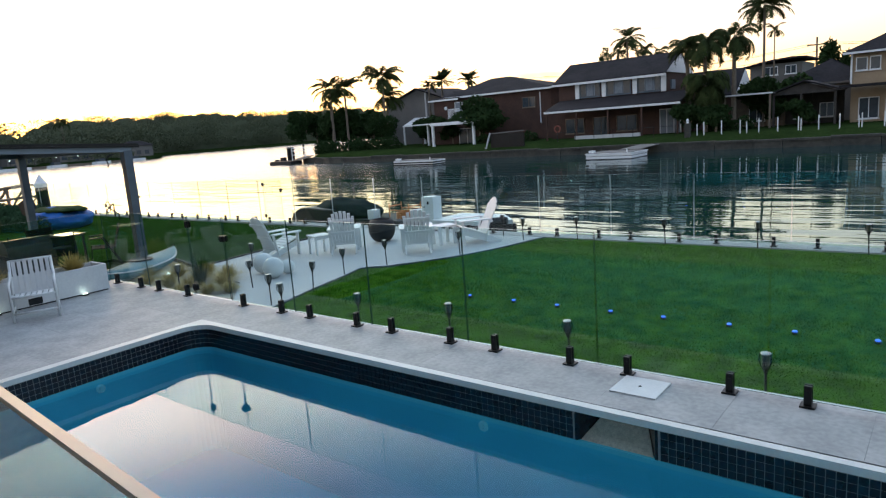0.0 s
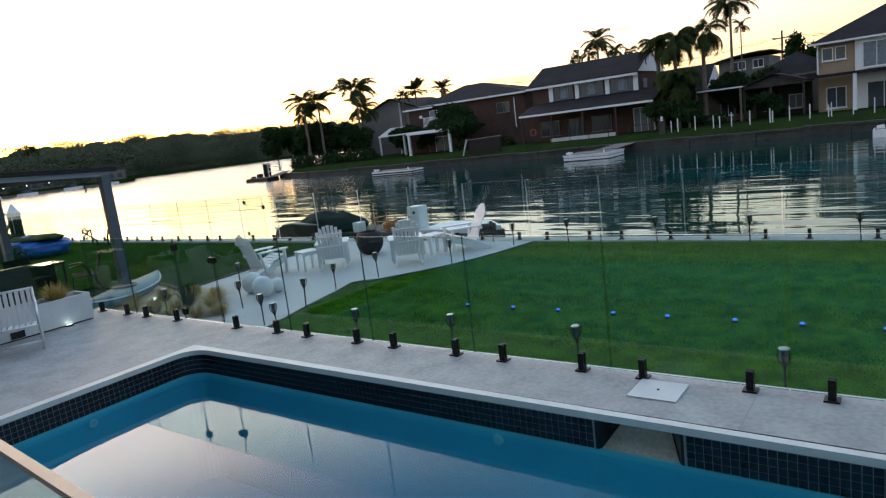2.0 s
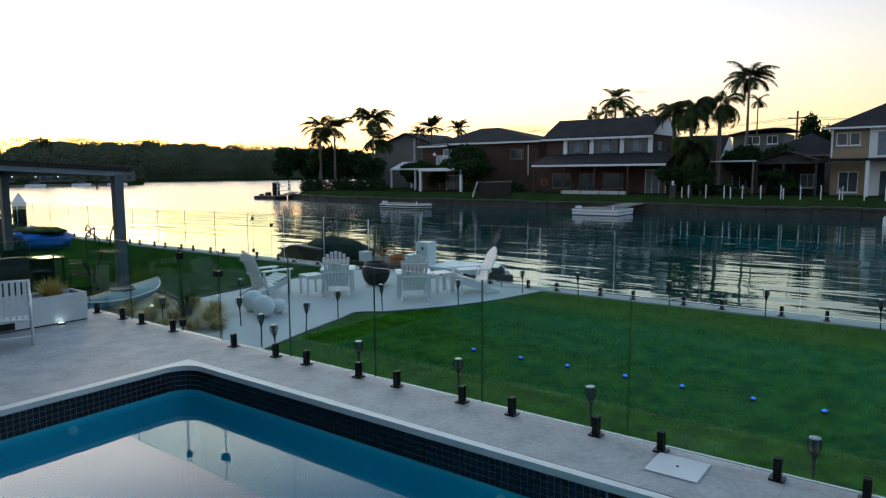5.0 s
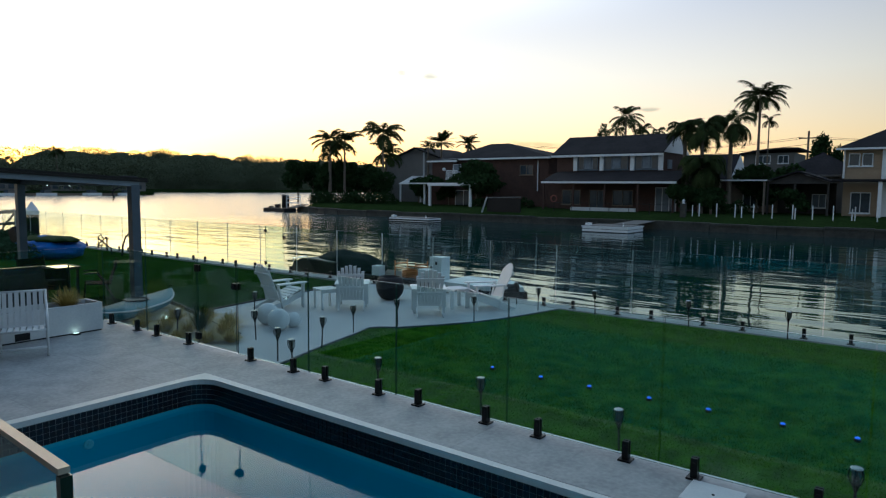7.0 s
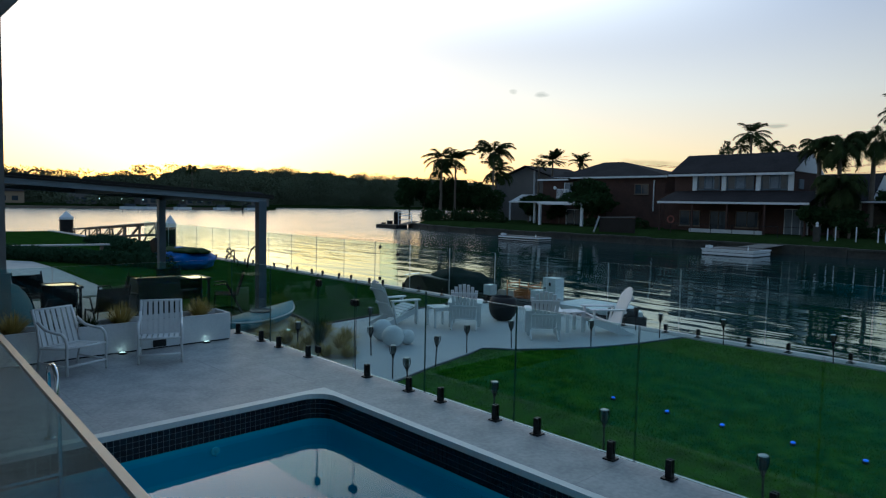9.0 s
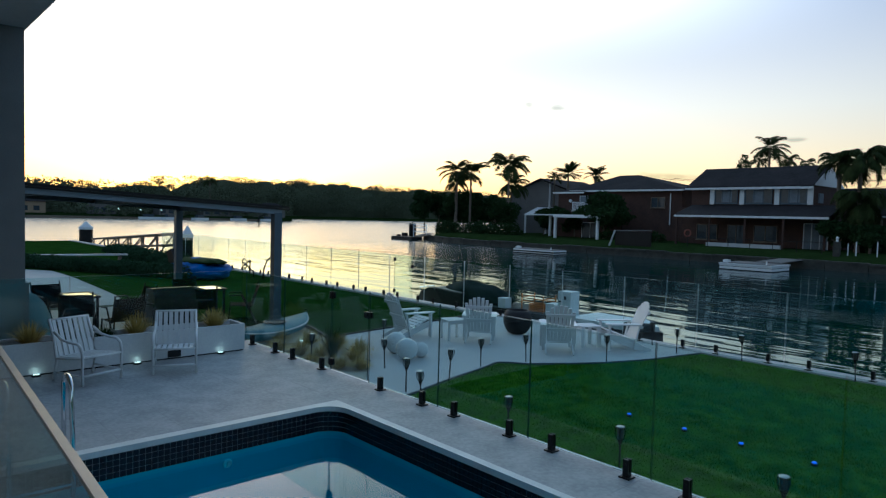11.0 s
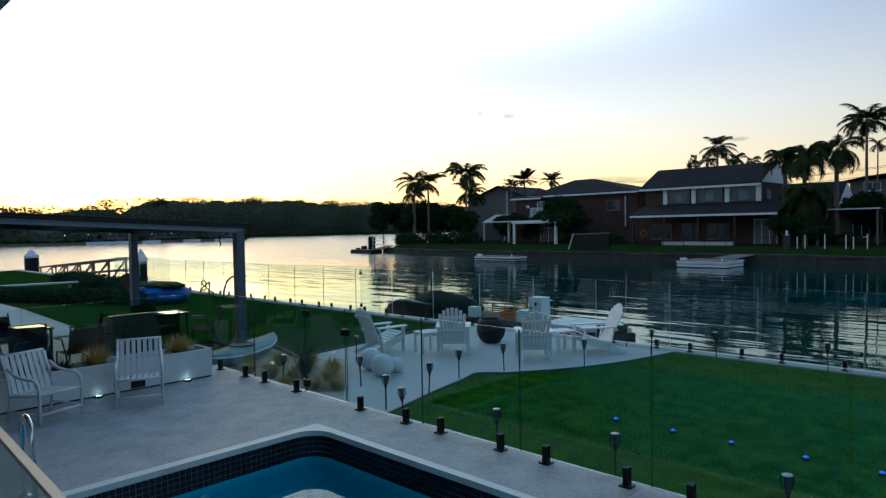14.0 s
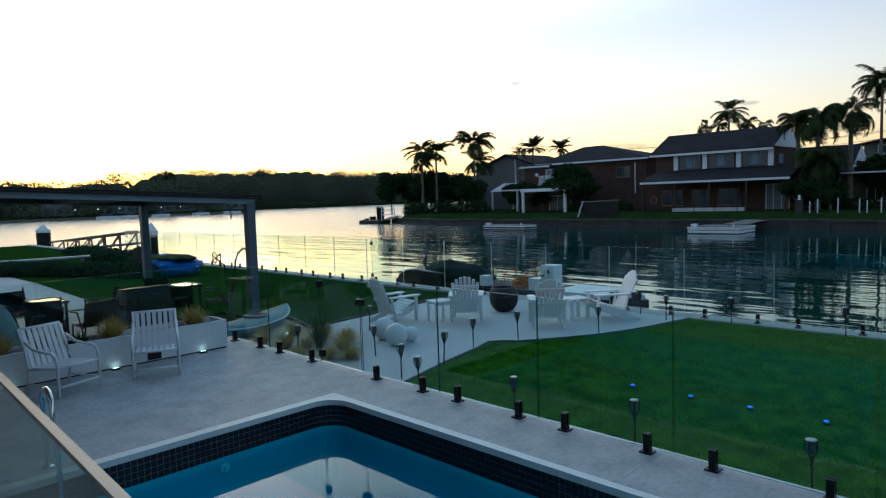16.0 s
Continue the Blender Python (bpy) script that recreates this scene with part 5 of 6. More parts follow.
# ---- houses ----
def gable_roof(x0, x1, y0, y1, ze, zr, over=0.45, t=0.16):
    """A ridge roof along x."""
    bm = B()
    ym = (y0 + y1) / 2
    for s, ye in ((1, y0 - over), (-1, y1 + over)):
        zlow = ze - over * (zr - ze) / (ym - y0)
        vs = [bm.verts.new(p) for p in ((x0 - over, ye, zlow), (x1 + over, ye, zlow), (x1 + over, ym, zr), (x0 - over, ym, zr), (x0 - over, ye, zlow + t), (x1 + over, ye, zlow + t), (x1 + over, ym, zr + t), (x0 - over, ym, zr + t))]
        for f in ((3, 2, 1, 0), (4, 5, 6, 7), (0, 1, 5, 4), (1, 2, 6, 5), (2, 3, 7, 6), (3, 0, 4, 7)):
            bm.faces.new([vs[i] for i in f])
    return bm


def hip_roof(x0, x1, y0, y1, ze, zr, over=0.5):
    bm = B()
    x0, x1, y0, y1 = x0 - over, x1 + over, y0 - over, y1 + over
    ym, hx = (y0 + y1) / 2, (y1 - y0) / 2
    lo = [bm.verts.new(p) for p in ((x0, y0, ze), (x1, y0, ze), (x1, y1, ze), (x0, y1, ze))]
    a, b = bm.verts.new((x0 + hx, ym, zr)), bm.verts.new((x1 - hx, ym, zr))
    for f in ((lo[0], lo[1], b, a), (lo[1], lo[2], b), (lo[2], lo[3], a, b), (lo[3], lo[0], a), tuple(lo[::-1])):
        bm.faces.new(f)
    return bm


def window(parent, x0, x1, z0, z1, y, material, mull=1, frame=M_WHITE):
    """A window in a front wall at y: frame, sill and panes set into it."""
    bm = B()
    w = 0.07
    rings = []
    for yy in (y - 0.06, y + 0.04):
        rings.append([bm.verts.new((a, yy, b)) for a, b in ((x0, z0), (x1, z0), (x1, z1), (x0, z1))])
        rings.append([bm.verts.new((a, yy, b)) for a, b in ((x0 + w, z0 + w), (x1 - w, z0 + w), (x1 - w, z1 - w), (x0 + w, z1 - w))])
    for k in range(4):
        q = (k + 1) % 4
        for a, b in ((0, 1), (3, 2), (2, 0), (1, 3)):
            bm.faces.new((rings[a][k], rings[a][q], rings[b][q], rings[b][k]))
    bmesh.ops.recalc_face_normals(bm, faces=bm.faces)
    win = part("window", bm, frame, parent)
    for k in range(1, mull + 1):
        xm = x0 + (x1 - x0) * k / (mull + 1)
        bm = B()
        box(bm, xm - 0.03, xm + 0.03, y - 0.05, y + 0.03, z0 + w, z1 - w)
        part("mullion", bm, frame, win)
    bm = B()
    box(bm, x0 + 0.03, x1 - 0.03, y - 0.01, y + 0.01, z0 + 0.03, z1 - 0.03)
    part("pane", bm, material, win)
    bm = B()
    box(bm, x0 - 0.06, x1 + 0.06, y - 0.12, y, z0 - 0.08, z0)
    part("sill", bm, frame, win)
    return win


def simple(parent, name, material, *boxes, label=""):
    bm = B()
    for b in boxes:
        box(bm, *b)
    return part(name, bm, material, parent, label)


def gable_fill(parent, x, y0, y1, ze, zr, material, t=0.1):
    bm = B()
    vs = [bm.verts.new((x + dx, yy, zz)) for dx in (0, t) for yy, zz in ((y0, ze), (y1, ze), ((y0 + y1) / 2, zr))]
    for f in ((0, 1, 2), (5, 4, 3), (0, 3, 4, 1), (1, 4, 5, 2), (2, 5, 3, 0)):
        bm.faces.new([vs[i] for i in f])
    return part("gable", bm, material, parent, "white boarded gable" if material == M_WHITE else "dark timber gable")


# two-storey brick house with a long veranda
h3 = thing("brick_house", pose(0, 0, 0), "two-storey red brick house with a long veranda", "house")
simple(h3, "wall", M_BRICK, (-27.1, -15.4, 60.4, 68, G - 0.1, 6.0))
part("roof", gable_roof(-27.1, -15.75, 60.4, 68, 6.05, 7.95), M_ROOF, h3, "dark tiled gable roof")
gable_fill(h3, -15.36, 60.1, 68.3, 6.0, 8.06, M_WHITE)
gable_fill(h3, -27.2, 60.1, 68.3, 5.95, 7.88, M_WHITE)
simple(h3, "fascia", M_WHITE, (-27.6, -15.3, 59.86, 59.94, 5.66, 5.88), label="white fascia board")
for x0, x1 in ((-24.6, -22.3), (-21.6, -19.0), (-18.3, -15.95)):
    win = window(h3, x0, x1, 4.3, 5.9, 60.38, M_WINDOW, 2, M_STEEL)
    bm = B()
    xa = x0 + (x1 - x0) * 0.3
    rows = [[bm.verts.new((xa + 0.06 * k, 60.345 + 0.012 * (k % 2), z)) for k in range(18)] for z in (4.4, 5.8)]
    for k in range(17):
        bm.faces.new((rows[0][k], rows[0][k + 1], rows[1][k + 1], rows[1][k]))
    part("curtain", bm, M_CURTAIN, win, "pale drawn curtain")
    simple(h3, "pilaster", M_WHITE, (x0 - 0.5, x0 - 0.05, 60.28, 60.42, 4.2, 5.95), label="white painted panel")
simple(h3, "pilaster", M_WHITE, (-15.9, -15.42, 60.28, 60.42, 4.2, 5.95), label="white painted panel")
bm = B()
vs = [bm.verts.new(p) for p in ((-27.0, 56.8, 2.95), (-12.9, 56.8, 2.95), (-12.9, 60.4, 4.0), (-27.0, 60.4, 4.0), (-27.0, 56.8, 3.1), (-12.9, 56.8, 3.1), (-12.9, 60.4, 4.15), (-27.0, 60.4, 4.15))]
for f in ((3, 2, 1, 0), (4, 5, 6, 7), (0, 1, 5, 4), (1, 2, 6, 5), (2, 3, 7, 6), (3, 0, 4, 7)):
    bm.faces.new([vs[i] for i in f])
part("veranda_roof", bm, M_ROOF, h3, "dark sloping veranda roof")
simple(h3, "gutter", M_WHITE, (-27.0, -12.9, 56.7, 56.79, 2.85, 3.05), label="white gutter")
for x0, x1 in ((-28.2, -27.1), (-15.4, -13.2)):
    simple(h3, "lower_wall", M_BRICK, (x0, x1, 60.5, 67, G - 0.1, 3.9))
for i in range(5):
    x = -26.8 + 3.4 * i
    simple(h3, "veranda_post", M_BRICK, (x - 0.08, x + 0.08, 56.85, 57.0, G, 2.9))
for x0, x1, z0, mt in ((-26.4, -24.2, 0.6, M_WINDOW), (-23.2, -21.4, -0.1, M_WINDOW), (-20.6, -18.4, 0.6, M_WINDOW)):
    window(h3, x0, x1, z0, 2.2, 60.38, mt, 1, M_TIMBER)
window(h3, -16.1, -14.0, -0.05, 2.5, 60.36, M_CURTAIN, 2)
simple(h3, "terrace_wall", M_CONC, (-23.4, -16.6, 56.4, 56.6, G, 0.45), label="low pale terrace wall")
bm = B()
tube(bm, [(-25.5 + 0.33 * math.cos(0.5236 * k), 56.75, 1.25 + 0.33 * math.sin(0.5236 * k)) for k in range(13)], 0.07, 6)
part("life_ring", bm, M_RING, h3, "faded red life ring")
simple(h3, "side_window", M_CURTAIN, (-15.4, -15.28, 61.5, 62.6, 4.4, 5.3))

# brick house with a hipped roof
h2 = thing("hip_roof_house", pose(0, 0, 0), "two-storey brown brick house with a hipped roof", "house")
simple(h2, "wall", M_BRICK, (-44.9, -30.2, 64.2, 73.5, G - 0.1, 6.0))
bm = B()
lo = [bm.verts.new(p) for p in ((-45.4, 63.7, 6.0), (-29.7, 63.7, 6.0), (-29.7, 74.0, 6.0), (-45.4, 74.0, 6.0))]
a, b = bm.verts.new((-41.3, 68.85, 8.1)), bm.verts.new((-38.5, 68.85, 8.1))
for f in ((lo[0], lo[1], b, a), (lo[1], lo[2], b), (lo[2], lo[3], a, b), (lo[3], lo[0], a), tuple(lo[::-1])):
    bm.faces.new(f)
part("roof", bm, M_ROOF, h2, "dark tiled hipped roof")
simple(h2, "fascia", M_WHITE, (-45.3, -29.7, 63.6, 63.68, 5.8, 6.0), label="white fascia board")
simple(h2, "lower_wing", M_BRICK, (-46.9, -43.6, 63.5, 70, G - 0.1, 5.7))
part("wing_roof", hip_roof(-46.9, -43.0, 63.5, 70, 5.78, 6.9), M_ROOF, h2, "dark tiled wing roof")
simple(h2, "wing_fascia", M_WHITE, (-47.4, -42.6, 62.92, 63.0, 5.58, 5.78))
bm = B()
box(bm, -43.85, -42.1, 62.4, 62.46, 4.42, 4.49)
box(bm, -43.85, -42.1, 62.4, 62.46, 3.5, 3.56)
for k in range(10):
    box(bm, -43.85 + 0.19 * k, -43.79 + 0.19 * k, 62.4, 62.45, 3.5, 4.45)
part("balcony_rail", bm, M_WHITE, h2, "white balcony railing")
simple(h2, "balcony", M_CONC, (-43.95, -42.0, 62.4, 64.2, 3.32, 3.46))
window(h2, -43.5, -42.3, 3.55, 5.3, 63.48, M_CURTAIN, 0)
window(h2, -41.2, -39.6, 3.9, 5.1, 64.18, M_WINDOW, 1, M_TIMBER)
window(h2, -34.0, -32.2, 3.9, 5.1, 64.18, M_WINDOW, 1, M_TIMBER)
bm = B()
bmesh.ops.create_icosphere(bm, subdivisions=2, radius=0.22)
bmesh.ops.translate(bm, verts=bm.verts, vec=(-44.6, 63.0, 4.65))
part("satellite_dish", bm, M_WHITE, h2)
simple(h2, "downpipe", M_WHITE, (-31.6, -31.5, 64.1, 64.18, 2.0, 5.5))

# white framed patio cover in front
cp = thing("patio_cover", pose(0, 0, 0), "white framed flat patio cover on posts", "carport")
simple(cp, "roof", M_WHITE, (-42.5, -36.0, 56.9, 57.2, 2.5, 2.72), (-46.6, -36.4, 57.2, 61.5, 2.72, 2.86), label="white flat roof")
for x, y in ((-42.2, 57.05), (-36.3, 57.05), (-46.3, 61.2)):
    simple(cp, "post", M_WHITE, (x - 0.13, x + 0.13, y - 0.13, y + 0.13, G, 2.7))
simple(cp, "rear_wall", M_BRICK, (-46.5, -36.5, 62.0, 62.3, G, 2.6))
window(cp, -42.0, -39.5, 0.0, 2.0, 61.98, M_WINDOW, 1)

# grey gabled house
h1 = thing("grey_house", pose(0, 0, 0), "grey rendered house with a gable towards the water", "house")
bm = B()
for x0, x1 in ((-63.0, -50.4),):
    pts = [(x0, G), (x1, G), (x1, 6.0), ((x0 + x1) / 2, 8.1), (x0, 6.0)]
    a = [bm.verts.new((px, 72, pz)) for px, pz in pts]
    b = [bm.verts.new((px, 82, pz)) for px, pz in pts]
    bm.faces.new(a)
    bm.faces.new(b[::-1])
    for i in range(5):
        j = (i + 1) % 5
        bm.faces.new((a[i], a[j], b[j], b[i]))
part("wall", bm, M_RENDER, h1)
bm = B()
for s in (-1, 1):
    xm = -56.7
    vs = [bm.verts.new(p) for p in ((xm, 71.5, 8.12), (xm + s * 6.8, 71.5, 5.85), (xm + s * 6.8, 82.5, 5.85), (xm, 82.5, 8.12), (xm, 71.5, 8.32), (xm + s * 6.8, 71.5, 6.05), (xm + s * 6.8, 82.5, 6.05), (xm, 82.5, 8.32))]
    for f in ((3, 2, 1, 0), (4, 5, 6, 7), (0, 1, 5, 4), (1, 2, 6, 5), (2, 3, 7, 6), (3, 0, 4, 7)):
        bm.faces.new([vs[i] for i in f])
part("roof", bm, M_ROOF, h1, "thin dark gable roof")
simple(h1, "flue", M_CONC, (-55.2, -54.9, 71.8, 72.0, 2, 7.6))
bm = B()
sloped(bm, -57.5, -53.3, 69.0, 2.75, 72.0, 3.9, 0.12)
part("lean_to_roof", bm, M_WHITE, h1, "pale lean-to roof")
for x in (-53.5, -57.3):
    simple(h1, "lean_to_post", M_WHITE, (x - 0.1, x + 0.1, 69.05, 69.25, G, 2.75))

# low house with a white gable and a carport
h4 = thing("low_house", pose(-1.2, 0, 0), "low dark roofed house with a white gable", "house")
simple(h4, "wall", M_BRICK, (-13.6, -9.3, 65, 71.6, G - 0.1, 3.6))
part("roof", gable_roof(-13.6, -9.4, 65, 71.6, 3.6, 5.9), M_ROOF, h4, "dark tiled gable roof")
gable_fill(h4, -9.0, 64.7, 71.9, 3.4, 5.9, M_WHITE)
simple(h4, "carport_roof", M_RENDER, (-8.9, -4.55, 59.5, 64.5, 3.12, 3.2), label="pale flat carport roof")
simple(h4, "carport_gutter", M_WHITE, (-8.9, -4.55, 59.40, 59.49, 3.14, 3.26), label="white gutter")
for x in (-8.6, -4.8):
    simple(h4, "carport_post", M_TIMBER, (x - 0.08, x + 0.08, 59.6, 59.76, G, 3.12))
simple(h4, "carport_wall", M_TIMBER, (-8.9, -4.5, 64.3, 64.5, G, 3.1))
window(h4, -7.6, -6.2, 0.7, 2.3, 64.28, M_WINDOW, 1)

# open garden house with its gable to the water
h6 = thing("garden_house", pose(-3.55, 0, 0), "dark timber garden house with a low gable", "house")
bm = B()
for sx in (-1, 1):
    vs = [bm.verts.new(p) for p in ((0, 60.6, 3.95), (2.65 * sx, 60.6, 3.05), (2.65 * sx, 66, 3.05), (0, 66, 3.95), (0, 60.6, 4.07), (2.65 * sx, 60.6, 3.17), (2.65 * sx, 66, 3.17), (0, 66, 4.07))]
    for f in ((3, 2, 1, 0), (4, 5, 6, 7), (0, 1, 5, 4), (1, 2, 6, 5), (2, 3, 7, 6), (3, 0, 4, 7)):
        bm.faces.new([vs[k] for k in f])
part("roof", bm, M_ROOF, h6, "dark tiled low roof")
bm = B()
front = [bm.verts.new(p) for y in (61.0, 61.1) for p in ((-2.4, y, 3.06), (2.4, y, 3.06), (0, y, 3.88))]
for f in ((0, 1, 2), (5, 4, 3), (0, 3, 4, 1), (1, 4, 5, 2), (2, 5, 3, 0)):
    bm.faces.new([front[k] for k in f])
part("gable", bm, M_DARKWOOD, h6, "dark timber gable")
simple(h6, "tie_beam", M_DARKWOOD, (-2.5, 2.5, 60.85, 60.98, 2.9, 3.05))
for x in (-2.4, -0.2, 2.4):
    simple(h6, "post", M_DARKWOOD, (x - 0.09, x + 0.09, 60.85, 61.03, G, 2.9))
    simple(h6, "post", M_DARKWOOD, (x - 0.09, x + 0.09, 65.6, 65.78, G, 3.0))
simple(h6, "rear_wall", M_DARKWOOD, (-2.4, 2.4, 65.8, 66.0, G, 3.0))
window(h6, -1.6, -0.4, 0.7, 2.0, 65.78, M_WINDOW, 1)
window(h6, 0.5, 1.7, 0.7, 2.0, 65.78, M_CURTAIN, 1)

# dark roofed house behind the garden house
h8 = thing("dark_roofed_house", pose(0, 0, 0), "low house with a broad dark hipped roof", "house")
simple(h8, "wall", M_RENDER, (-7.3, 0.4, 70, 78, G - 0.1, 3.9))
part("roof", hip_roof(-7.3, 0.4, 70, 78, 3.9, 6.3), M_ROOF, h8, "broad dark tiled roof")
simple(h8, "fascia", M_RENDER, (-7.8, 0.9, 69.42, 69.5, 3.72, 3.9))

h7 = thing("flat_roof_house", pose(-5.5, 0, -0.4), "distant house with a low curved roof", "house")
simple(h7, "wall", M_RENDER, (-7.9, -2.2, 84, 92, G, 7.3))
bm = B()
arc = [(-8.5 + 0.86 * k, 7.05 + 0.65 * math.sin(k / 8 * 2.0)) for k in range(9)]
front = [bm.verts.new((x, 83.3, z)) for x, z in arc + [(x, z + 0.2) for x, z in arc[::-1]]]
back = [bm.verts.new((v.co.x, 93.0, v.co.z)) for v in front]
bm.faces.new(front)
bm.faces.new(back[::-1])
for k in range(18):
    j = (k + 1) % 18
    bm.faces.new((front[k], front[j], back[j], back[k]))
part("roof", bm, M_ROOF, h7, "dark curved roof")
window(h7, -6.5, -4.8, 6.0, 7.0, 83.97, M_WINDOW, 1)
window(h7, -4.0, -2.8, 6.0, 7.0, 83.97, M_WINDOW, 1)

h5 = thing("tan_house", pose(0, 0, 0), "two-storey tan brick house with a white wing", "house")
simple(h5, "wall", M_TAN, (-0.2, 2.55, 62.3, 72, G - 0.1, 6.0))
simple(h5, "wing", M_WHITE, (2.56, 16, 62.0, 72, G - 0.1, 6.0), label="white rendered wing")
part("roof", hip_roof(-0.2, 16, 62.1, 72, 6.0, 8.9, 0.6), M_ROOF, h5, "dark tiled hipped roof")
simple(h5, "fascia", M_WHITE, (-0.8, 16.6, 61.42, 61.5, 5.84, 6.0), label="pale fascia board")
window(h5, 0.1, 0.95, 4.45, 5.55, 62.28, M_WINDOW, 0)
window(h5, 1.1, 1.9, 4.45, 5.55, 62.28, M_WINDOW, 0)
window(h5, 3.1, 5.1, 3.5, 5.6, 61.98, M_CURTAIN, 1)
window(h5, 6.2, 8.2, 3.7, 5.5, 61.98, M_CURTAIN, 1)
simple(h5, "awning", M_ROOF, (-0.75, 12, 59.5, 61.98, 3.1, 3.3), label="dark flat awning")
for x in (2.7, 6.4):
    simple(h5, "awning_post", M_WHITE, (x - 0.14, x + 0.14, 59.6, 59.88, G, 3.1))
window(h5, 3.4, 5.8, -0.1, 2.3, 61.98, M_WINDOW, 1)
window(h5, 0.4, 1.9, 0.4, 2.2, 62.28, M_WINDOW, 1)
simple(h5, "corner_pipe", M_WHITE, (-0.28, -0.14, 62.15, 62.29, 3.4, 6.0))

# ---- far bank details ----
def post(x, y=52.8, h=1.05, w=0.036):
    p = thing("white_post", pose(x, y, 0.0), "white fence post on the far bank", "post", "bank posts")
    simple(p, "shaft", M_WHITE, (-w, w, -w, w, -0.1, h))
    bm = B()
    lathe(bm, [(w * 1.25, h), (w * 1.25, h + 0.04), (0.01, h + 0.1)], 8)
    part("cap", bm, M_WHITE, p)
    return p


random.seed(2)
first_post = post(-9.62)
for x, low in ((-10.18, 0.2), (-8.2, 0), (-6.75, 0), (-6.25, 0.15), (-5.34, 0), (-3.96, 0), (-2.5, 0), (-2.32, 0.2), (-1.12, 0), (0.27, 0), (1.5, 0.2), (1.69, 0), (3.09, 0), (4.4, 0), (5.8, 0), (7.1, 0)):
    copy_thing(first_post, pose(x, 52.8, random.uniform(-0.03, 0.04) - low))
gp = thing("gate_pier", pose(-10.9, 52.6, -0.05), "stone pier with a white finial at the seawall", "pier")
simple(gp, "pier", M_STONE, (-0.22, 0.22, -0.22, 0.22, -0.1, 1.15))
bm = B()
lathe(bm, [(0.12, 1.15), (0.08, 1.3), (0.13, 1.42), (0.02, 1.55)], 10)
part("finial", bm, M_WHITE, gp)
fw = thing("boundary_fence", pose(0, 0, 0), "dark boarded boundary fence with a pale top rail", "fence")
bm = B()
sloped(bm, -30.8, -26.8, 52.2, G, 52.3, G, 1.5)
part("fence_panel", bm, M_BLACK, fw)
bm = B()
rod(bm, (-30.9, 52.2, 1.28), (-26.8, 52.25, 1.4), 0.05)
part("top_rail", bm, M_RENDER, fw)
bm = B()
rod(bm, (-31.3, 52.0, G), (-30.7, 52.0, 1.35), 0.09)
part("stay", bm, M_CONC, fw)
bf = thing("bank_fence", pose(0, 53, 0.0), "thin dark post and wire fence on the bank", "fence")
for i in range(7):
    bm = B()
    rod(bm, (-23.5 + 1.9 * i, 0, -0.1), (-23.5 + 1.9 * i, 0, 1.0), 0.03)
    part("post", bm, M_BLACK, bf)
bm = B()
rod(bm, (-23.5, 0, 0.95), (-12.1, 0, 0.95), 0.018)
part("wire", bm, M_BLACK, bf)


def pontoon(m, L, W, stripes, label):
    p = thing("pontoon", m, label, "boat", "pontoons")
    simple(p, "hull", M_WHITE, (-L / 2, L / 2, -W / 2, W / 2, -0.3, 0.47))
    for k in range(stripes):
        simple(p, "stripe", M_BLACK, (-L / 2 - 0.02, L / 2 + 0.02, -W / 2 - 0.02, W / 2 + 0.02, 0.02 + 0.2 * k, 0.14 + 0.2 * k), label="dark stripe")
    simple(p, "deck", M_RENDER, (-L / 2 + 0.1, L / 2 - 0.1, -W / 2 + 0.1, W / 2 - 0.1, 0.47, 0.52), label="grey deck boards")
    simple(p, "locker", M_WHITE, (-L / 2 + 0.2, -L / 2 + 0.6, -W / 2 + 0.1, -W / 2 + 0.5, 0.52, 0.70))
    for x in (-L / 2 + 0.5, L / 2 - 0.4):
        bm = B()
        rod(bm, (x, -W / 2 + 0.1, 0.5), (x, -W / 2 + 0.1, 0.75), 0.05)
        part("bollard", bm, M_WHITE, p)
    return p


pontoon(pose(-33.4, 43.6, -1.1), 4.9, 1.9, 2, "white floating pontoon with dark stripes")
b2 = pontoon(pose(-13.95, 44.8, -1.1), 3.75, 3.2, 0, "white floating pontoon moored at the seawall")
simple(b2, "waterline_band", M_BLACK, (-1.89, 1.89, -1.615, 1.615, -0.1, 0.05), label="dark band at the waterline")
simple(b2, "rubbing_strip", M_BLACK, (-1.885, 1.885, -1.61, 1.61, 0.235, 0.265), label="thin dark joint")
simple(b2, "rim", M_WHITE, (-1.93, 1.93, -1.66, 1.66, 0.40, 0.475))
bm = B()
sloped(bm, -0.4, 1.4, 1.2, 0.53, 6.0, 0.66, 0.05)
part("gangplank", bm, M_RENDER, b2, "grey gangplank")
pontoon(pose(7.2, 44.0, -1.1), 4.8, 2.2, 0, "white floating pontoon moored at the seawall")

dk = thing("floating_dock", pose(-64.5, 52.65, -1.1), "dark floating dock with piles and a white frame", "dock")
bm = B()
prism(bm, [(-2.9, -0.5), (-2.3, -1.0), (2.1, -1.0), (2.1, 1.0), (-2.3, 1.0), (-2.9, 0.5)], -0.2, 0.42)
soften(bm, 0.12, 2)
part("float", bm, M_PLAST, dk)
simple(dk, "deck", M_TIMBER, (-2.2, 2.0, -0.85, 0.85, 0.42, 0.48))
for x in (0.05, 0.78):
    bm = B()
    rod(bm, (x, 0.6, -1.5), (x, 0.6, 2.1), 0.27, seg=12)
    pl = part("pile", bm, M_BLACK, dk)
    bm = B()
    lathe(bm, [(0.29, 2.1), (0.29, 2.16), (0.05, 2.32)], 12, (x, 0.6, 0))
    part("pile_cap", bm, M_RENDER, pl)
bm = B()
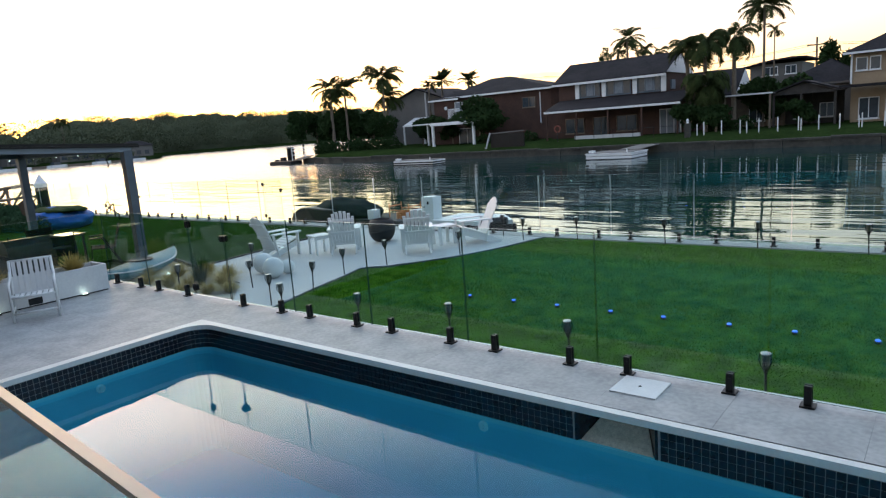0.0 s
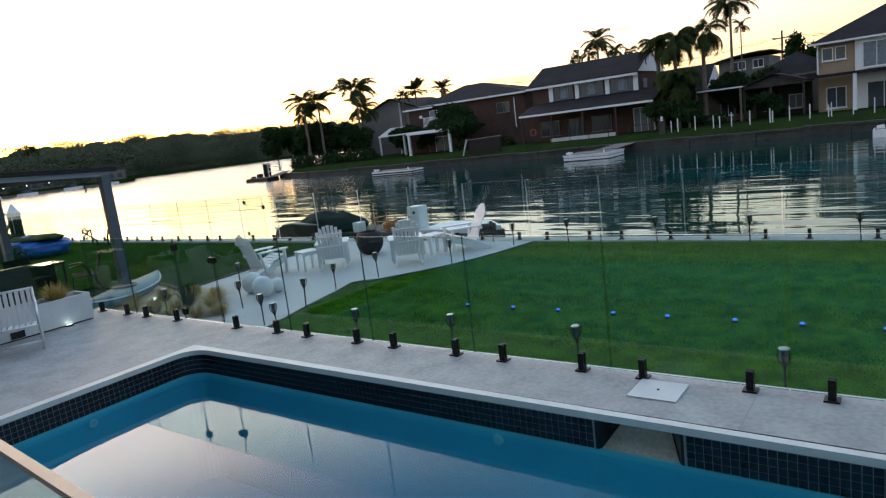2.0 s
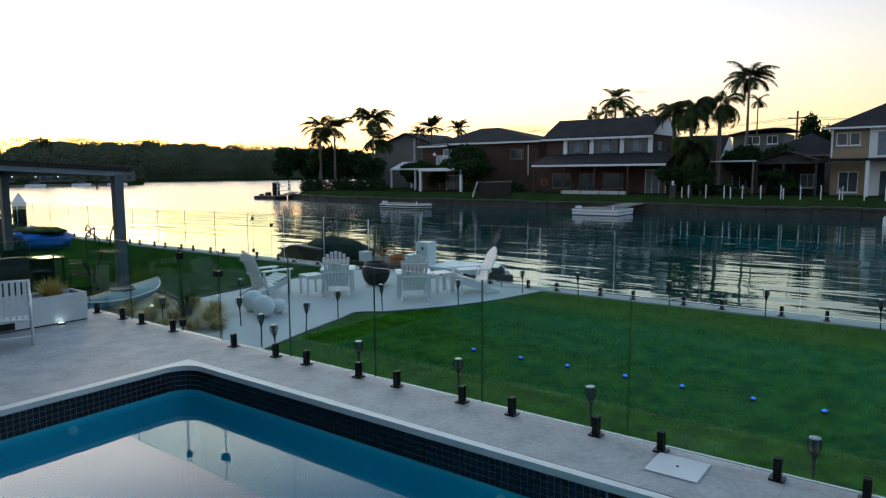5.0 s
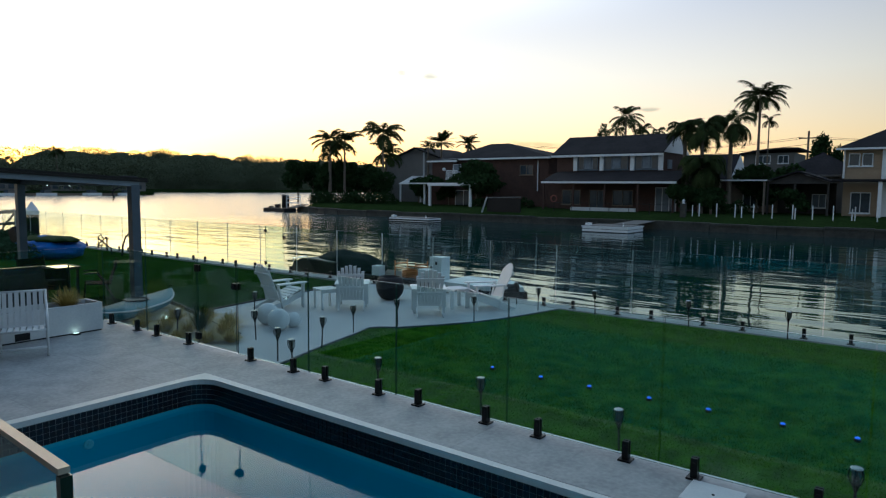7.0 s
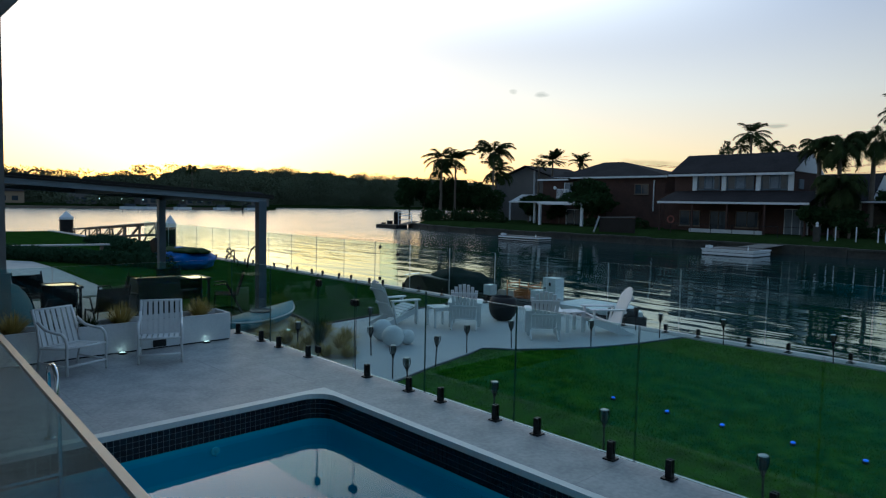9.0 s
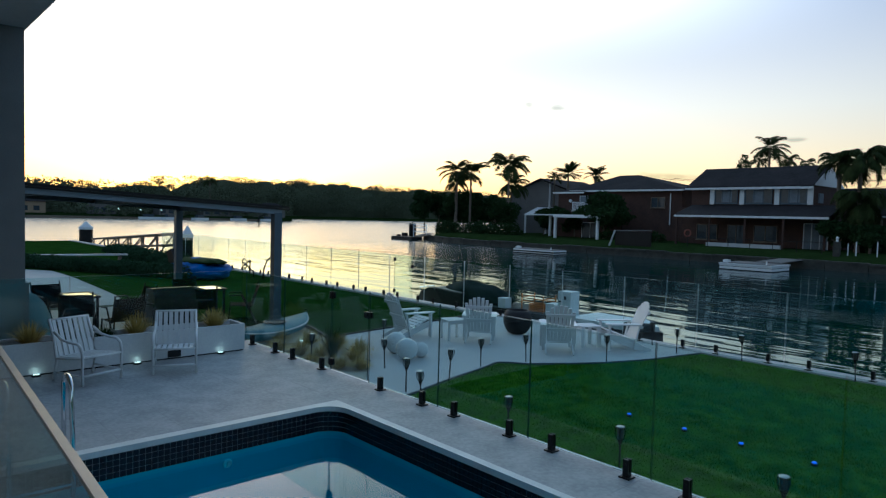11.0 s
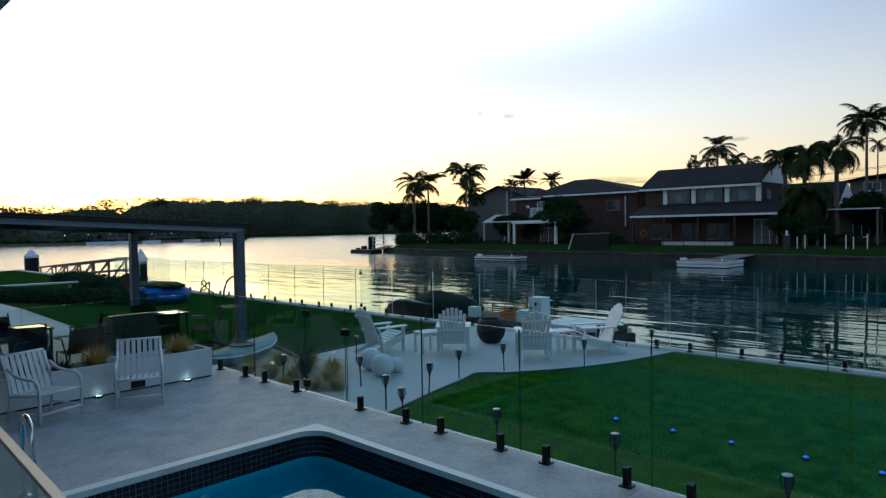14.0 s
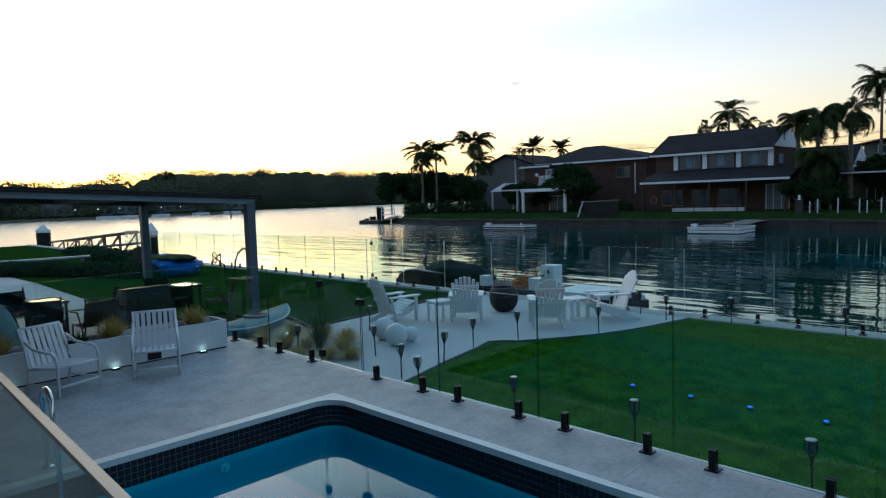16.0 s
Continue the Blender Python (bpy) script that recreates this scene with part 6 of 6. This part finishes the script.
for a, b in (((1.4, 0, 0.4), (1.4, 0, 2.12)), ((4.1, 0, 0.9), (4.1, 0, 2.12)), ((1.4, 0, 2.1), (4.1, 0, 2.1)), ((1.4, 0, 1.75), (4.1, 0, 1.75)), ((1.4, 0, 1.2), (4.1, 0, 1.2))):
    rod(bm, a, b, 0.05)
part("gate_frame", bm, M_WHITE, dk, "pale metal frame")
bm = B()
sloped(bm, 1.2, 2.8, 0.1, 0.45, 2.6, 0.9, 0.08)
part("ramp", bm, M_TIMBER, dk)
simple(dk, "locker", M_PLAST, (-1.3, -0.7, 0.1, 0.7, 0.48, 0.95))
simple(dk, "rope_box", M_PLAST, (-2.0, -1.6, -0.3, 0.2, 0.48, 0.7))

# power pole and wires
pole = thing("power_pole", pose(-7.5, 92, G), "timber power pole with wires", "power pole")
bm = B()
rod(bm, (0, 0, 0), (0, 0, 10.3), 0.16, 0.12)
part("shaft", bm, M_TIMBER, pole)
simple(pole, "crossarm", M_TIMBER, (-1.1, 1.1, -0.06, 0.06, 9.3, 9.45))
for dx, z in ((-1.0, 9.5), (1.0, 9.5), (0, 8.6)):
    for s in (-1, 1):
        bm = B()
        tube(bm, [(dx + s * 40 * k / 10, 0, z - 1.2 * (1 - (2 * k / 10 - 1) ** 2)) for k in range(11)], 0.025, 4)
        part("wire", bm, M_BLACK, pole)

# far shore houses, boats and moorings on the other side of the wide water
random.seed(31)
for i in range(8):
    y = -20 + 19 * i + random.uniform(-3, 3)
    hh = random.uniform(3.0, 5.2)
    fh = thing("far_house", pose(-221, y, 0.1), "distant low house on the far shore", "house", "far houses")
    w = random.uniform(3.5, 5.5)
    simple(fh, "wall", random.choice((M_RENDER, M_BRICK, M_TAN)), (-6, 0, -w, w, 0, hh))
    bm = B()
    x0, x1 = -6.6, 0.6
    vs = [bm.verts.new(p) for p in ((x0, -w - 0.5, hh), (x1, -w - 0.5, hh), (x1, w + 0.5, hh), (x0, w + 0.5, hh), (-3, -w * 0.5, hh + 1.6), (-3, w * 0.5, hh + 1.6))]
    for f in ((0, 1, 4), (1, 2, 5, 4), (2, 3, 5), (3, 0, 4, 5), (3, 2, 1, 0)):
        bm.faces.new([vs[k] for k in f])
    part("roof", bm, M_ROOF, fh)
    for k in range(3):
        simple(fh, "window", M_WINDOW, (0.0, 0.06, -w + 0.6 + k * w * 0.62, -w + 0.6 + k * w * 0.62 + 1.6, 0.8, 2.2))
for i in range(5):
    y = 62 + 11 * i + random.uniform(-3, 3)
    fb = thing("moored_cruiser", pose(-208 + random.uniform(-4, 2), y, -1.1, 0, 0, random.uniform(60, 120)), "distant white motor boat moored at the far shore", "boat", "far boats")
    bm = B()
    prism(bm, [(-3, -1), (2, -1.1), (3.6, 0), (2, 1.1), (-3, 1)], -0.2, 0.8)
    part("hull", bm, M_WHITE, fb)
    bm = B()
    prism(bm, [(-1.8, -0.7), (0.8, -0.7), (1.5, 0), (0.8, 0.7), (-1.8, 0.7)], 0.8, 1.7)
    part("cabin", bm, M_WINDOW, fb)
for i in range(6):
    y = 58 + 6.5 * i
    fl = thing("shore_lamp", pose(-214.5, y, -1.2), "small lit lamp on the far jetty", "lamp", "shore lamps")
    simple(fl, "post", M_BLACK, (-0.06, 0.06, -0.06, 0.06, 0, 3.0))
    bm = B()
    bmesh.ops.create_icosphere(bm, subdivisions=1, radius=0.16)
    bmesh.ops.translate(bm, verts=bm.verts, vec=(0, 0, 3.1))
    part("globe", bm, M_WARM, fl, "glowing white globe")
bm = B()
box(bm, -217.5, -213, 20, 112, -3, -0.5)
setting("far_jetty", bm, M_TIMBER, "long low jetty along the far shore", "jetty")

# ---- boat moored at the near seawall ----
mb = thing("moored_barge", pose(0, 0, 0), "low dark work boat with a white deck at the seawall", "boat")
bm = B()
prism(bm, [(-6.6, 7.75), (-1.6, 7.75), (-0.75, 8.3), (-1.6, 9.2), (-6.6, 9.2)], -1.3, -0.2)
soften(bm, 0.04)
part("hull", bm, M_PLAST, mb)
bm = B()
prism(bm, [(-3.0, 7.8), (-1.6, 7.8), (-0.85, 8.3), (-1.6, 9.1), (-3.0, 9.1)], -0.2, -0.1)
soften(bm, 0.02)
part("foredeck", bm, M_WHITE, mb, "smooth white foredeck")
simple(mb, "aft_deck", M_BOWL, (-6.5, -3.0, 7.8, 9.1, -0.2, -0.16))
bm = B()
side_line = [(-9.15, -0.32), (-8.65, -0.06), (-8.05, 0.12), (-7.7, 0.15), (-6.58, 0.1), (-6.58, -1.2), (-8.3, -1.2)]
prism(bm, side_line, -0.72, 0.72)
for v in bm.verts:
    x, z, y = v.co
    v.co = (x, 8.45 + y * (0.25 if x < -9 else 0.7 if x < -8.5 else 1.0), z)
bmesh.ops.recalc_face_normals(bm, faces=bm.faces)
soften(bm, 0.04)
part("bow", bm, M_PLAST, mb, "dark rising bow")
bm = B()
bmesh.ops.create_icosphere(bm, subdivisions=4, radius=1.0)
for v in bm.verts:
    c = v.co.copy()
    lump = 1 + 0.14 * noise.noise(c * 2.1) + 0.05 * noise.noise(c * 6)
    v.co = Vector((-6.65 + c.x * 1.28 * lump, 8.4 + c.y * 0.6 * lump, -0.08 + c.z * 0.46 * lump * (1.0 - 0.25 * c.x)))
part("cover", bm, M_CANVAS, mb, "dark green canvas cover over the cockpit", smooth=True)
bm = B()
rod(bm, (-8.4, 7.75, 0.09), (-7.75, 7.73, 0.2), 0.02, seg=6)
rod(bm, (-8.4, 7.75, 0.09), (-8.4, 7.75, -0.02), 0.015, seg=6)
rod(bm, (-7.75, 7.73, 0.2), (-7.75, 7.73, 0.08), 0.015, seg=6)
part("bow_rail", bm, M_CHROME, mb)
simple(mb, "console", M_WHITE, (-3.40, -3.02, 7.95, 8.3, -0.16, 0.47), label="upright white console box")
bm = B()
box(bm, -3.2, -3.16, 7.93, 7.95, 0.28, 0.36)
box(bm, -3.36, -3.3, 7.93, 7.95, 0.2, 0.23)
part("latch", bm, M_BLACK, mb)
simple(mb, "cooler", M_WHITE, (-3.78, -3.5, 7.95, 8.3, -0.16, 0.12), label="small white cooler")
bm = B()
for x in (-4.6, -3.9):
    for y in (8, 8.5):
        rod(bm, (x, y, -0.16), (x, y, 0.28), 0.015, seg=6)
    rod(bm, (x, 8, 0.2), (x, 8.5, 0.2), 0.015, seg=6)
for y in (8, 8.5):
    rod(bm, (-4.6, y, 0.1), (-3.9, y, 0.1), 0.015, seg=6)
part("pot_frame", bm, M_RUST, mb, "orange metal frame")
bm = B()
for k in range(4):
    tube(bm, [(-4.25 + 0.25 * math.cos(0.5236 * j), 8.25 + 0.2 * math.sin(0.5236 * j), -0.13 + 0.045 * k) for j in range(13)], 0.025, 6)
part("coiled_rope", bm, M_RUST, mb, "coil of orange rope")
simple(mb, "bucket", M_WHITE, (-5.35, -5.1, 7.9, 8.15, -0.16, 0.1))
bm = B()
rod(bm, (-1.35, 7.7, -0.1), (-0.75, 7.9, -0.06), 0.11, 0.09, 10)
part("fender", bm, M_PLAST, mb)

# ---- pool tiles and deck pavers ----
TW = 0.0575


def tile_mesh():
    bm = B()
    box(bm, -TW / 2 + 0.003, TW / 2 - 0.003, -0.006, 0.0, -TW / 2 + 0.003, TW / 2 - 0.003)
    return mesh_of("tile", bm, M_TILE)


TILE = tile_mesh()
TILE_ROWS = [-0.05 - TW * (k + 0.5) for k in range(4)]


def tile(m):
    ob = new("tile", TILE)
    ob.parent = tile_band
    ob.matrix_world = m
    return ob


slots = []
x = 0.47 + TW / 2
while x < 9.1:
    if x < 5.385 - TW / 2 or x > 6.015 + TW / 2:
        slots.append((x, -0.792, 0))
    x += TW
y = -1.07 - TW / 2
while y > -4.25:
    slots.append((0.192, y, 90))
    y -= TW
for k in range(8):
    a = math.pi - math.pi / 2 * (k + 0.5) / 8
    slots.append((0.47 + 0.278 * math.cos(a), -1.07 + 0.278 * math.sin(a), math.degrees(a) - 90))
near = [s for s in slots if s[2] == 0 and s[0] > 4.2 and s[0] < 8.6]
rest = [s for s in slots if s not in near]
for sx, sy, rz in near:
    for z in TILE_ROWS:
        tile(pose(sx, sy, z, 0, 0, rz))
bm = B()
for sx, sy, rz in rest:
    for z in TILE_ROWS:
        box(bm, -TW / 2 + 0.003, TW / 2 - 0.003, -0.006, 0.0, -TW / 2 + 0.003, TW / 2 - 0.003, pose(sx, sy, z, 0, 0, rz))
ob = tagged(new("tiles", mesh_of("tiles", bm, M_TILE)), kind="stuff")
ob.parent = tile_band


def paver(x0, x1, y0, y1):
    bm = B()
    g = 0.0008
    box(bm, x0 + g, x1 - g, y0 + g, y1 - g, -0.005, random.uniform(-0.0003, 0.0003))
    ob = new("paver", mesh_of("paver", bm, M_DECK))
    ob.parent = deck


random.seed(17)
xs = [-3.96 + 0.9 * i for i in range(5)]
ys = [0.10, -0.68] + [-0.68 - 0.6 * i for i in range(1, 7)] + [-4.5]
for i, x0 in enumerate(xs):
    x1 = min(x0 + 0.9, 0.07)
    for a, b in zip(ys, ys[1:]):
        if x1 - x0 > 0.02:
            paver(x0, x1, b, a)
x = 0.07
while x < 11.5:
    paver(x, x + 0.9, -0.69, 0.10)
    x += 0.9
